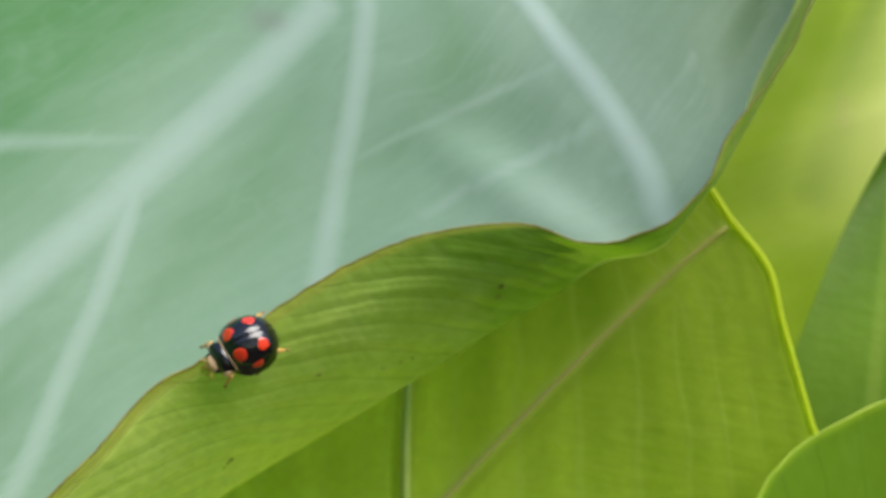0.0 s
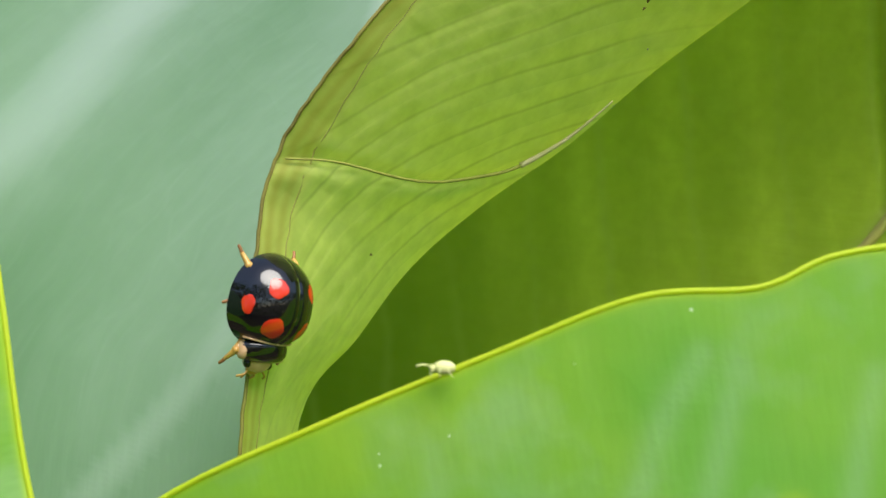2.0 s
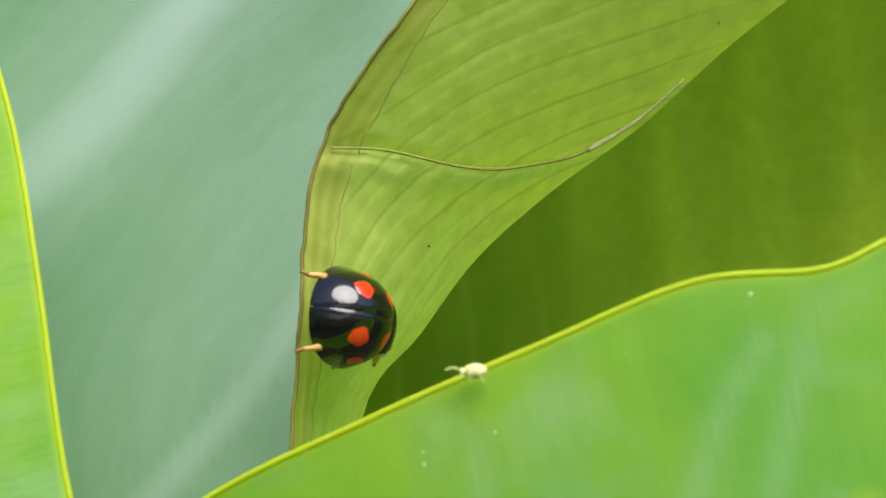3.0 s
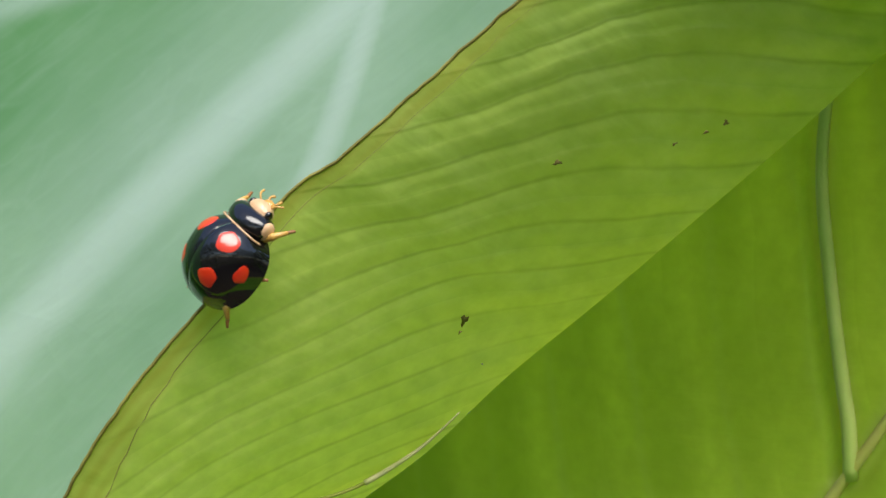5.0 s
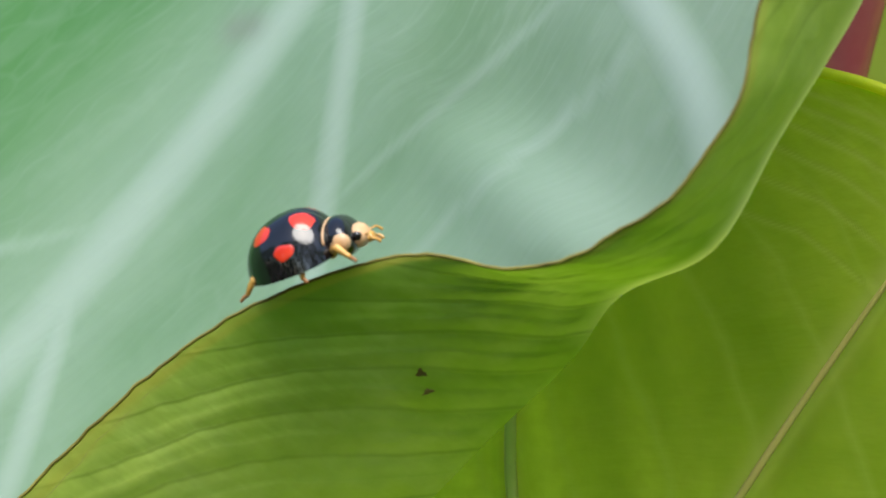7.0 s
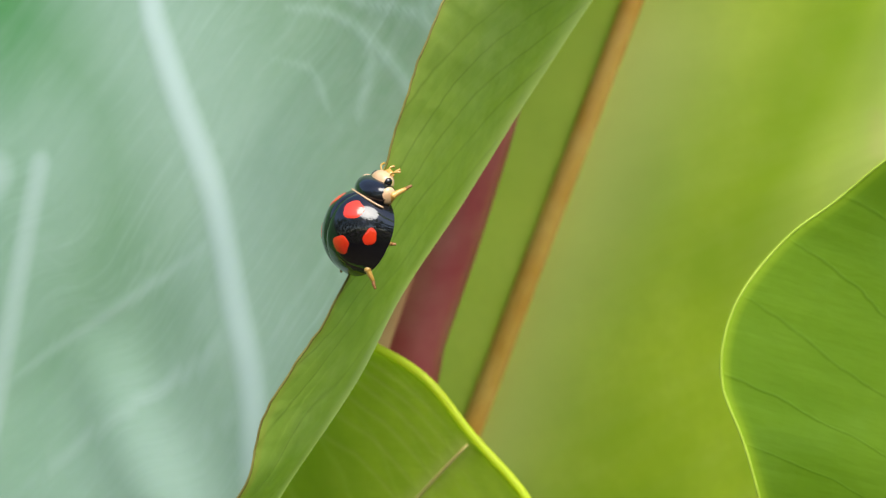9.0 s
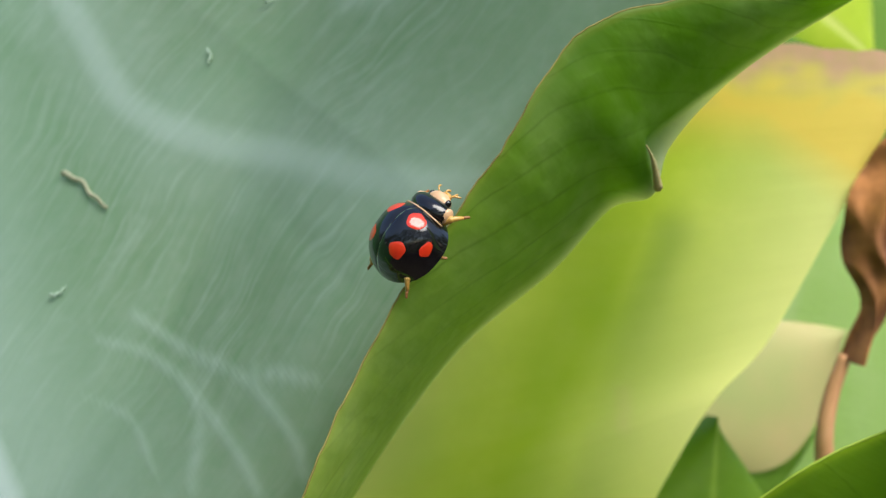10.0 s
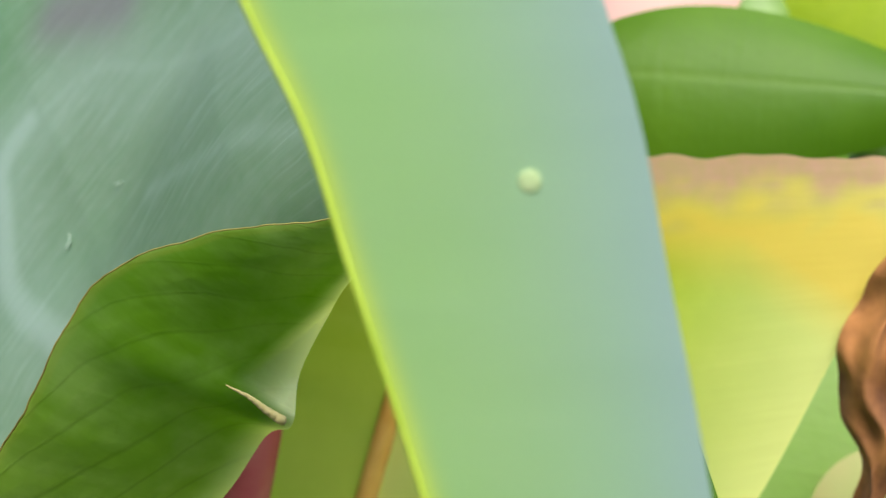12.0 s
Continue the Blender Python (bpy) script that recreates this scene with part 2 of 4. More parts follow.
DUSK = leaf_material("dull_green_leaf", (0.10, 0.21, 0.006), (0.17, 0.30, 0.015), (0.30, 0.42, 0.06), (1.4, 1.5, 0.5), 0.35, 0.5, fine=0.05, mottle=0.2)
DEEP = leaf_material("deep_green_leaf", (0.085, 0.20, 0.004), (0.12, 0.25, 0.01), (0.14, 0.27, 0.02), (1.4, 1.5, 0.5), 0.35, 0.5, fine=0.05)
LIGHTGREEN = leaf_material("light_green_leaf", (0.34, 0.55, 0.12), (0.44, 0.62, 0.22), (0.5, 0.65, 0.3), (1.2, 1.2, 0.6), 0.45, 0.55, fine=0.05)
# yellow edge; the glow of light through it is in the colour
GLOW = leaf_material("yellow_rim_painted_glow", (0.60, 0.74, 0.03), (0.75, 0.82, 0.06), (0.8, 0.8, 0.2), (1.2, 1.15, 0.6), 0.5, 0.5, fine=0.0)
RIM_GREEN = plain_material("yellow_green_leaf_edge", (0.34, 0.48, 0.03), (0.46, 0.60, 0.06), 0.6, 400)
RIM = plain_material("olive_brown_rim", (0.14, 0.115, 0.018), (0.27, 0.24, 0.045), 0.7, 600)
SCREEN_LEAF = leaf_material("dark_screen_leaf", (0.05, 0.11, 0.02), (0.09, 0.17, 0.03), (0.12, 0.2, 0.05), (1.2, 1.4, 0.5), 0.3, 0.5, fine=0.1)
PINK = plain_material("pink_petal", (0.75, 0.38, 0.36), (0.82, 0.50, 0.46), 0.6, 60)
LIP = plain_material("pale_pinkish_lip", (0.42, 0.40, 0.16), (0.60, 0.50, 0.30), 0.6, 500)
OLIVE = plain_material("olive_crease", (0.28, 0.28, 0.045), (0.36, 0.37, 0.07), 0.7, 500)
PEACH_LEAF = plain_material("dull_peach_leaf", (0.31, 0.37, 0.12), (0.47, 0.38, 0.17), 0.7, 60)
PEACH = plain_material("orange_dry_stalk", (0.55, 0.27, 0.12), (0.66, 0.36, 0.18), 0.7, 200)
CREAM_DOT = plain_material("cream_dot", (0.42, 0.56, 0.24), (0.48, 0.60, 0.30), 0.7, 900)
TWIG = plain_material("pale_plant_bit", (0.22, 0.24, 0.14), (0.34, 0.35, 0.23), 0.8, 900)
FLAKE = plain_material("pale_waxy_flake", (0.24, 0.35, 0.25), (0.33, 0.43, 0.33), 0.8, 900)
PEACH_RIDGE = plain_material("cream_brown_ridge", (0.58, 0.46, 0.16), (0.78, 0.70, 0.38), 0.6, 300)
APHID = plain_material("pale_yellow_aphid", (0.66, 0.68, 0.24), (0.76, 0.76, 0.36), 0.5, 900)
BROWN_STALK = plain_material("olive_brown_stalk", (0.26, 0.18, 0.03), (0.36, 0.25, 0.06), 0.6, 200)
SPECK = plain_material("dark_brown_speck", (0.13, 0.11, 0.02), (0.20, 0.16, 0.04), 0.9, 900)
RIB = plain_material("orange_brown_rib", (0.74, 0.36, 0.07), (0.84, 0.50, 0.15), 0.5, 300)
VEIN = plain_material("pale_side_vein", (0.42, 0.50, 0.12), (0.54, 0.58, 0.18), 0.5, 300)
MIDRIB = plain_material("pinkish_brown_midrib", (0.50, 0.48, 0.12), (0.60, 0.46, 0.16), 0.5, 200)
RED_STALK = plain_material("dark_red_stalk", (0.44, 0.06, 0.09), (0.52, 0.14, 0.15), 0.45, 200)
PINK_RIDGE = plain_material("pinkish_ridge", (0.74, 0.44, 0.22), (0.70, 0.32, 0.20), 0.5, 200)
GREEN_STALK = plain_material("green_stalk", (0.10, 0.20, 0.03), (0.18, 0.30, 0.06), 0.45, 200)
DRY = plain_material("dry_brown_leaf", (0.07, 0.022, 0.007), (0.60, 0.25, 0.08), 0.8, 200, bump=0.0004)
SOIL = plain_material("soil", (0.05, 0.035, 0.02), (0.10, 0.075, 0.05), 0.95, 12, bump=0.02)
SHELL = plain_material("glossy_black_shell", (0.003, 0.002, 0.003), (0.006, 0.005, 0.006), 0.3, 800, 1.0, spec=0.1, coat_ior=1.62)
SPOT = plain_material("red_shell_spot", (0.58, 0.022, 0.005), (0.72, 0.045, 0.010), 0.35, 900, 1.0, spec=0.2, coat_ior=1.62)
BELLY = plain_material("dark_brown_belly", (0.05, 0.015, 0.008), (0.12, 0.05, 0.02), 0.5, 900)
AMBER_DARK = plain_material("dark_amber_foot", (0.22, 0.09, 0.02), (0.36, 0.16, 0.05), 0.5, 900)
CREAM = plain_material("cream_marking", (0.60, 0.34, 0.16), (0.74, 0.50, 0.30), 0.4, 900, 0.3)
AMBER = plain_material("amber_leg", (0.50, 0.25, 0.04), (0.68, 0.40, 0.10), 0.4, 900, 0.3)


# ---- building helpers ----
MM = 0.001


def spline(points, m=6):
    """A smooth curve through the control points, given in millimetres, as an array in metres."""
    c = np.array(points, float) * MM
    k = len(c)
    t = np.arange(0, (k - 1) * m + 1) / m
    i = np.minimum(t.astype(int), k - 2)
    u = (t - i)[:, None]
    e = np.concatenate([[2 * c[0] - c[1]], c, [2 * c[-1] - c[-2]]])
    p0, p1, p2, p3 = e[i], e[i + 1], e[i + 2], e[i + 3]
    return 0.5 * (2 * p1 + (p2 - p0) * u + (2 * p0 - 5 * p1 + 4 * p2 - p3) * u * u + (3 * p1 - p0 - 3 * p2 + p3) * u**3)


def resample(curve, count):
    """The same curve at even steps of its length."""
    d = np.r_[0, np.cumsum(np.linalg.norm(np.diff(curve, axis=0), axis=1))]
    s = np.linspace(0, d[-1], count)
    return np.stack([np.interp(s, d, curve[:, k]) for k in range(curve.shape[1])], 1)


def link_mesh(name, verts, faces, material, parent=None, label="", smooth=True):
    me = bpy.data.meshes.new(name)
    me.from_pydata([tuple(v) for v in verts], [], [tuple(f) for f in faces])
    me.update()
    if smooth:
        me.polygons.foreach_set("use_smooth", [True] * len(me.polygons))
    me.materials.append(material)
    ob = new(name, me)
    ob.parent = parent
    if label:
        tagged(ob, label)
    return ob


def part(name, bm, material, parent=None, label=""):
    me = bpy.data.meshes.new(name)
    bm.to_mesh(me)
    bm.free()
    me.polygons.foreach_set("use_smooth", [True] * len(me.polygons))
    me.materials.append(material)
    ob = new(name, me)
    ob.parent = parent
    if label:
        tagged(ob, label)
    return ob


def sheet(name, grid, material, parent=None, label="", vein=None, rim=None, phase=None, uv=None, tone=None, lush=None):
    """A leaf surface from a grid of points (rows, columns, 3), with the vein and rim patterns stored on it."""
    nu, nv, _ = grid.shape
    idx = np.arange(nu * nv).reshape(nu, nv)
    faces = np.stack([idx[:-1, :-1], idx[1:, :-1], idx[1:, 1:], idx[:-1, 1:]], -1).reshape(-1, 4)
    ob = link_mesh(name, grid.reshape(-1, 3), faces, material, parent, label)
    me = ob.data
    for key, values in (("vein", vein), ("rim", rim), ("phase", phase), ("tone", tone), ("lush", lush)):
        at = me.attributes.new(key, "FLOAT", "POINT")
        at.data.foreach_set("value", (np.zeros(nu * nv) if values is None else (values if key == "phase" else np.clip(values, 0, 1)).reshape(-1)).astype(np.float32))
    if uv is None:
        du = np.r_[0, np.cumsum(np.linalg.norm(np.diff(grid[:, nv // 2], axis=0), axis=1))]
        dv = np.r_[0, np.cumsum(np.linalg.norm(np.diff(grid[nu // 2], axis=0), axis=1))]
        uv = np.stack(np.meshgrid(du, dv, indexing="ij"), -1)
    flat = uv.reshape(-1, 2)
    layer = me.uv_layers.new(name="UVMap")
    layer.data.foreach_set("uv", flat[faces.reshape(-1)].astype(np.float32).reshape(-1))
    return ob


def tube(name, curve, radius, material, parent=None, label="", sides=8, squash=1.0):
    """A round, tapering stem along a curve of points; radius: one number or one for each end."""
    n = len(curve)
    r = np.linspace(*radius, n) if isinstance(radius, tuple) else np.full(n, radius)
    tang = np.gradient(curve, axis=0)
    tang /= np.linalg.norm(tang, axis=1)[:, None]
    ref = np.array([0.0, 1.0, 0.0]) if abs(tang[n // 2][1]) < 0.8 else np.array([1.0, 0.0, 0.0])
    side = np.cross(tang, ref)
    side /= np.linalg.norm(side, axis=1)[:, None]
    other = np.cross(side, tang)
    a = np.linspace(0, 2 * math.pi, sides, endpoint=False)
    ring = curve[:, None] + r[:, None, None] * (np.cos(a)[None, :, None] * side[:, None] + squash * np.sin(a)[None, :, None] * other[:, None])
    verts = ring.reshape(-1, 3)
    idx = np.arange(n * sides).reshape(n, sides)
    nxt = np.roll(idx, -1, axis=1)
    faces = [tuple(f) for f in np.stack([idx[:-1], nxt[:-1], nxt[1:], idx[1:]], -1).reshape(-1, 4)]
    faces += [tuple(idx[0][::-1]), tuple(idx[-1])]
    return link_mesh(name, verts, faces, material, parent, label)


def near(points, curve, width):
    """1 on the curve, fading to 0 at about its width, for each of the points; in the plane of the leaves."""
    flat = points.reshape(-1, 3)[:, [0, 2]]
    c = curve[:, [0, 2]]
    best = np.full(len(flat), 1e9)
    for p, q in zip(c[:-1], c[1:]):
        d = q - p
        t = np.clip(((flat - p) @ d) / (d @ d + 1e-18), 0, 1)
        best = np.minimum(best, np.linalg.norm(flat - p - t[:, None] * d, axis=1))
    return np.exp(-((best / width) ** 2)).reshape(points.shape[:2])


def lay_on(points, grid, lift=0.0002):
    """The curve brought onto the leaf surface, seen from the front."""
    flat = grid.reshape(-1, 3)
    out = points.copy()
    for k, p in enumerate(points):
        d = (flat[:, 0] - p[0]) ** 2 + (flat[:, 2] - p[2]) ** 2
        out[k, 1] = flat[d < d.min() + 2e-7][:, 1].min() - lift
    return out


def patch_on(name, place, grid, size, material, turn=0.0, long=1.0, parent=None, label=""):
    """A small flat fleck with an uneven outline on a leaf."""
    c = lay_on(np.array([place], float) * MM, grid, 0.0001)[0]
    pts = [c - np.array([0, 0.00006, 0])]
    for k in range(9):
        a = 2 * math.pi * k / 9
        r = size * MM * (0.8 + 0.35 * math.sin(3 * a + place[0]))
        u, w = r * long * math.cos(a), r * math.sin(a)
        q = np.array([[u * math.cos(turn) - w * math.sin(turn), 0, u * math.sin(turn) + w * math.cos(turn)]]) + c
        pts.append(lay_on(q, grid, 0.00008)[0])
    faces = [(0, 1 + k, 1 + (k + 1) % 9) for k in range(9)]
    pts = np.array(pts)
    if parent:
        pts = local(parent, pts)
    return link_mesh(name, pts, faces, material, parent, label)


def fan(curve, ways, lengths, steps, bend=None):
    """A grid that leaves the curve along ways (turning from first to last) for given lengths."""
    n = len(curve)
    f = np.linspace(0, 1, n)
    w = np.stack([np.interp(f, np.linspace(0, 1, len(ways)), [q[k] for q in ways]) for k in range(3)], 1)
    w /= np.linalg.norm(w, axis=1)[:, None]
    l = np.interp(f, np.linspace(0, 1, len(lengths)), lengths) * MM
    v = np.linspace(0, 1, steps) ** 1.3
    return curve[:, None] + w[:, None] * (l[:, None] * v[None])[..., None]


def ball(cx, cy, cz, rx, ry, rz, seg=16):
    bm = bmesh.new()
    bmesh.ops.create_uvsphere(bm, u_segments=seg, v_segments=seg // 2 + 2, radius=1)
    for v in bm.verts:
        v.co = Vector(((cx + v.co.x * rx) * MM, (cy + v.co.y * ry) * MM, (cz + v.co.z * rz) * MM))
    return bm


def thing(name, at, label, category, group="", kind=""):
    ob = new(name)
    ob.location = at
    ob.empty_display_size = 0.01
    return tagged(ob, label, category, group, kind)


def local(ob, arr):
    return np.asarray(arr) - np.array(ob.location)


GROUND = -0.62

# ---- ground ----
def build_ground():
    n = 60
    x = np.sinh(np.linspace(-6.5, 6.5, n)) * 0.2
    gx, gy = np.meshgrid(x, x, indexing="ij")
    gz = GROUND - 0.01 + 0.01 * np.sin(gx * 7) * np.cos(gy * 5)
    ob = sheet("ground", np.stack([gx, gy, gz], -1), SOIL)
    tagged(ob, "dark brown garden soil under the leaves", "ground", kind="structure")


build_ground()

# ---- leaf control curves, in millimetres ----
margin = [(-2.4, -5.1, -12.8), (-2.0, -4.7, -5.6), (-1.2, -4.4, 1.2), (2.5, -5.0, 6.9), (6.8, -4.5, 12.0), (9.6, -4.1, 15.8), (13.0, -4.1, 18.2), (17.6, -4.1, 22.0), (22.8, -4.6, 25.9), (28.2, -5.7, 28.7), (34.7, -7.1, 30.1), (39.4, -8.3, 29.2), (43.7, -9.4, 30.4), (47.4, -10.2, 33.8), (49.2, -10.7, 38.7), (52.8, -10.8, 44.0), (55.2, -11.2, 50.4), (57.4, -11.0, 56.4), (59.9, -9.2, 61.6), (63.4, -8.1, 67.5), (67.6, -7.9, 73.6), (71.5, -7.5, 79.7), (77.2, -7.2, 82.1), (83.2, -7.4, 82.6), (89.0, -8.2, 83.5), (94.0, -9.1, 87.2)]
lower = [(-0.2, 3.4, -11.5), (2.6, 5.0, -7.4), (5.4, 6.7, -3.6), (9.3, 7.9, -0.1), (13.8, 8.3, 3.2), (18.2, 7.7, 7.2), (22.9, 6.2, 10.9), (27.5, 4.2, 14.6), (32.3, 2.1, 18.5), (36.8, -0.0, 22.4), (40.6, -2.1, 25.5), (42.9, -4.2, 28.0), (46.7, -5.8, 29.5), (49.5, -6.4, 33.6), (53.0, -5.1, 38.6), (55.4, -2.3, 43.0), (58.7, 0.4, 47.7), (63.0, 1.9, 54.3), (68.1, 2.1, 61.4), (73.8, 2.1, 66.3), (77.0, 1.3, 70.2), (79.1, -0.4, 71.2), (79.8, -0.8, 74.0), (81.9, -2.2, 77.2), (84.3, -4.4, 79.8), (89.5, -6.5, 83.6)]
cvein = [(36.6, 20.5, 0.6), (36.5, 20.4, 3.8), (36.2, 20.1, 6.2), (35.6, 19.1, 12.0), (35.2, 18.5, 17.9), (35.6, 17.7, 23.0), (36.6, 17, 28)]
cmidrib = [(32.9, 12, -4.5), (37.2, 12, 2.0), (41.0, 12, 8.0), (45.0, 12, 14.0), (49.1, 12, 20.0), (52.7, 12, 25.0), (55.7, 12, 29.0), (58.6, 12, 32.5)]
cmargin = [(52.2, 6.6, 38.8), (55.8, 4.5, 36.7), (58.9, 3.0, 33.1), (62.2, 2.4, 29.4), (63.9, 2.4, 25.0), (65.7, 2.7, 20.6), (67.5, 3.1, 16.2), (69.4, 3.7, 11.8)]
av1 = [(-24.0, 0.6, -4.0), (-15.8, 4.4, 2.2), (-9.6, 8.4, 10.4), (-2.1, 11.4, 19.0), (6.3, 13.1, 27.6), (13.3, 14.4, 35.5), (19.2, 16.8, 42.2), (24.2, 19.6, 48.6)]
av2 = [(22.9, 17.2, 19.2), (24.7, 19.6, 26.5), (26.0, 22.0, 34.0), (27.2, 24.4, 41.5), (28.1, 26.6, 49.4)]
av3 = [(-11.3, 4.9, -16.2), (-5.3, 7.2, -9.0), (-1.3, 9.5, -0.4), (2.6, 12.2, 7.7), (4.9, 15.3, 15.0), (7.5, 18.0, 22.4), (9.7, 19.7, 31.5)]
av4 = [(47.2, -0.6, 31.7), (46.4, 2.0, 37.3), (44.6, 5.3, 42.3), (42.6, 9.0, 47.3), (41.0, 12.0, 50.6), (38.8, 17.0, 54.5), (36.7, 20.0, 58.5), (35.8, 24.0, 60.5), (33.9, 26.0, 67.0), (32.8, 27.0, 73.0)]
av5 = [(44.6, 37.9, 88.8), (43.0, 37.9, 86.6), (43.0, 37.9, 84.0), (44.6, 37.9, 81.4), (48.2, 32.5, 75.7), (53.9, 26.9, 73.2), (58.7, 21.1, 72.5), (64.9, 15.7, 71.3), (68.8, 10.0, 71.2), (68.9, 4.0, 71.3)]
dedge = [(47.1, -10.9, 3.0), (41.5, -11.3, 2.4), (36.1, -11.8, 1.2), (31.0, -12.2, -0.8), (26.0, -12.7, -1.6), (21.4, -13.2, -2.4), (18.4, -13.5, -3.7), (13.7, -13.3, -4.2), (8.1, -12.7, -6.6), (1.7, -11.8, -9.5), (-5.5, -10.8, -13.3), (-11.2, -9.9, -19.0)]
dleft = [(-7.9, -13.2, -18.4), (-10.1, -11.6, -11.5), (-11.7, -9.8, -4.6), (-13.4, -8.1, 2.0), (-15.7, -6.7, 8.0), (-18.0, -5.7, 14.3)]
gedge = [(74.5, -1.7, 33.4), (73.1, -1.1, 37.7), (73.9, -0.4, 41.7), (76.7, 0.2, 45.3), (79.7, 0.2, 47.6), (82.3, -0.4, 49.9), (85.7, -1.0, 52.0), (89.3, -2.1, 54.9), (93.3, -3.1, 58.0)]
emid = [(56.1, 55.7, 17.9), (60.8, 54.0, 30.9), (65.2, 52.1, 43.5), (71.0, 50.0, 55.0), (73.8, 47.9, 67.6)]
av6 = [(-20.2, 11.5, 26.9), (-11.6, 15.2, 30.4), (-2.0, 17.7, 32.9), (10.3, 18.5, 34.9)]
av7 = [(41.0, 36.3, 83.0), (43.6, 37.9, 87.2), (50.9, 37.9, 92.8), (58.4, 32.5, 92.5), (64.7, 28.1, 93.0), (70.1, 24.2, 94.0), (78.9, 17.8, 96.6)]
av8 = [(63.1, 22.1, 83.2), (70.9, 16.9, 85.3), (75.9, 13.2, 86.7), (80.5, 8.9, 87.1), (91.4, -0.9, 90.2)]


# ---- the large rolled leaf on which the beetle walks ----
def waxy_depth(x, z):
    swell = -5.0 * np.exp(-((x - 0.043) ** 2 + (z - 0.046) ** 2) / 0.019**2)
    x, z = x / 0.05, z / 0.05
    return (swell + 8.9 + 3.5 * x + 8.1 * z - 17.0 * x * x - 0.3 * x * z + 8.3 * z * z) * MM


def build_rolled_leaf():
    leaf = thing("rolled_leaf", (0.02, 0.03, GROUND), "large waxy blue-green leaf with its margin rolled forward", "leaf")
    edge = resample(spline([(-4.5, -5, -34), (-3.4, -5, -23)] + margin + [(95.2, -9.5, 91.5), (94.6, -9, 98), (91, -8, 110)]), 900)
    fold = resample(spline([(0.5, 2, -34), (-0.6, 2.6, -22)] + lower + [(94.5, -8.6, 87.4), (95.5, -9.2, 91.5), (94.9, -8.7, 98), (91.3, -7.7, 110)]), 900)
    for k in range(len(edge)):
        w = noise.noise(Vector((k * 0.09, 3, 0))) * 0.00018 + noise.noise(Vector((k * 0.3, 7, 0))) * 0.00007
        edge[k] += np.array([-0.7 * w, 0, 0.7 * w])
    v = np.linspace(0, 1, 80)
    grid = edge[:, None] * (1 - v)[None, :, None] + fold[:, None] * v[None, :, None]
    width = np.linalg.norm(fold - edge, axis=1)
    grid[..., 1] -= (np.sin(math.pi * v)[None] ** 0.8) * np.minimum(0.0016, 0.16 * width)[:, None]
    across = v[None] * width[:, None]
    band = np.interp(edge[:, 0], [-0.003, 0.000, 0.003, 0.008, 0.020, 0.030], [0.0026, 0.0024, 0.0016, 0.0012, 0.0009, 0.0006])[:, None]
    rim = np.interp(edge[:, 0], [0.040, 0.056], [0.68, 0.2])[:, None] * np.exp(-((across / band) ** 6)) * (0.75 + 0.25 * np.sin(across / 0.00016 + 3 * np.sin(np.arange(900)[:, None] * 0.05)))
    step = np.interp(edge[:, 0], [0.0, 0.012, 0.026], [0.00007, 0.00004, 0.0])[:, None]
    grid[..., 1] += step * (1 - np.clip((across - band) / 0.00018, 0, 1))
    # pale lip of the lower fold, its highlight painted in
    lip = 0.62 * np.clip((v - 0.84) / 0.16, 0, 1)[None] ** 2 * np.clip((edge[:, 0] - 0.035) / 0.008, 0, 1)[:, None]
    run = np.r_[0, np.cumsum(np.linalg.norm(np.diff(edge, axis=0), axis=1))]
    bend = np.array([[noise.noise(Vector((a * 0.011, b * 0.035, 2))) for b in range(80)] for a in range(900)])
    small = np.array([[noise.noise(Vector((a * 0.05, b * 0.12, 8))) for b in range(80)] for a in range(900)])
    phase = (run[:, None] - 1.53 * across) / 0.0047 + 0.4 * bend
    furrow = np.exp(-(((phase % 1.0) - 0.5) / 0.16) ** 2) - 0.6 * (phase % 1.0)
    soft = np.clip((across - band) / 0.002, 0, 1) * np.clip((width[:, None] - across) / 0.001, 0, 1)
    grid[..., 1] += soft * (np.interp(edge[:, 0], [0.035, 0.055], [1, 0.35])[:, None] * (0.00010 * furrow + 0.00034 * bend + 0.00006 * small))
    rib = resample(spline([(-0.7, 0, 1.3), (1.5, 0, 1.3), (4.3, 0, 0.8), (6.3, 0, 0.7), (8.5, 0, 1.1), (10.1, 0, 1.5), (11.4, 0, 2.1), (13.2, 0, 3.2), (14.6, 0, 4.3), (15.9, 0, 5.5)]), 80)
    grid[..., 1] += 0.00030 * near(grid, rib, 0.00035) - 0.00022 * near(grid, rib - np.array([0, 0, 0.0008]), 0.0007)
    # the small turned corner near the end of the roll: its face looks aside, its light painted pale
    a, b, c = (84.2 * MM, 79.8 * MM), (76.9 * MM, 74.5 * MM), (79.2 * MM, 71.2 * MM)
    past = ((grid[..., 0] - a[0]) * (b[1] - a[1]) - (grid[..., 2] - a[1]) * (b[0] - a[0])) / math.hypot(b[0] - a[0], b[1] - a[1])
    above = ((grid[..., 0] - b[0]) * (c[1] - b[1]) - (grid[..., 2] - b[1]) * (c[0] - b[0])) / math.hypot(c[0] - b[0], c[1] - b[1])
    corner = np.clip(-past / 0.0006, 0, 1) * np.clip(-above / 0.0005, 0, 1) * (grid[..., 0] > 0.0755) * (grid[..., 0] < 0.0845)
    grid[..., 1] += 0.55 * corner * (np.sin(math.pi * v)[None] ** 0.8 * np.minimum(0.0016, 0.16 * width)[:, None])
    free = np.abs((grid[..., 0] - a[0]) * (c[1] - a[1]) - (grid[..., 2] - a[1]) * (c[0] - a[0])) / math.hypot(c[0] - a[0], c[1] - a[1])
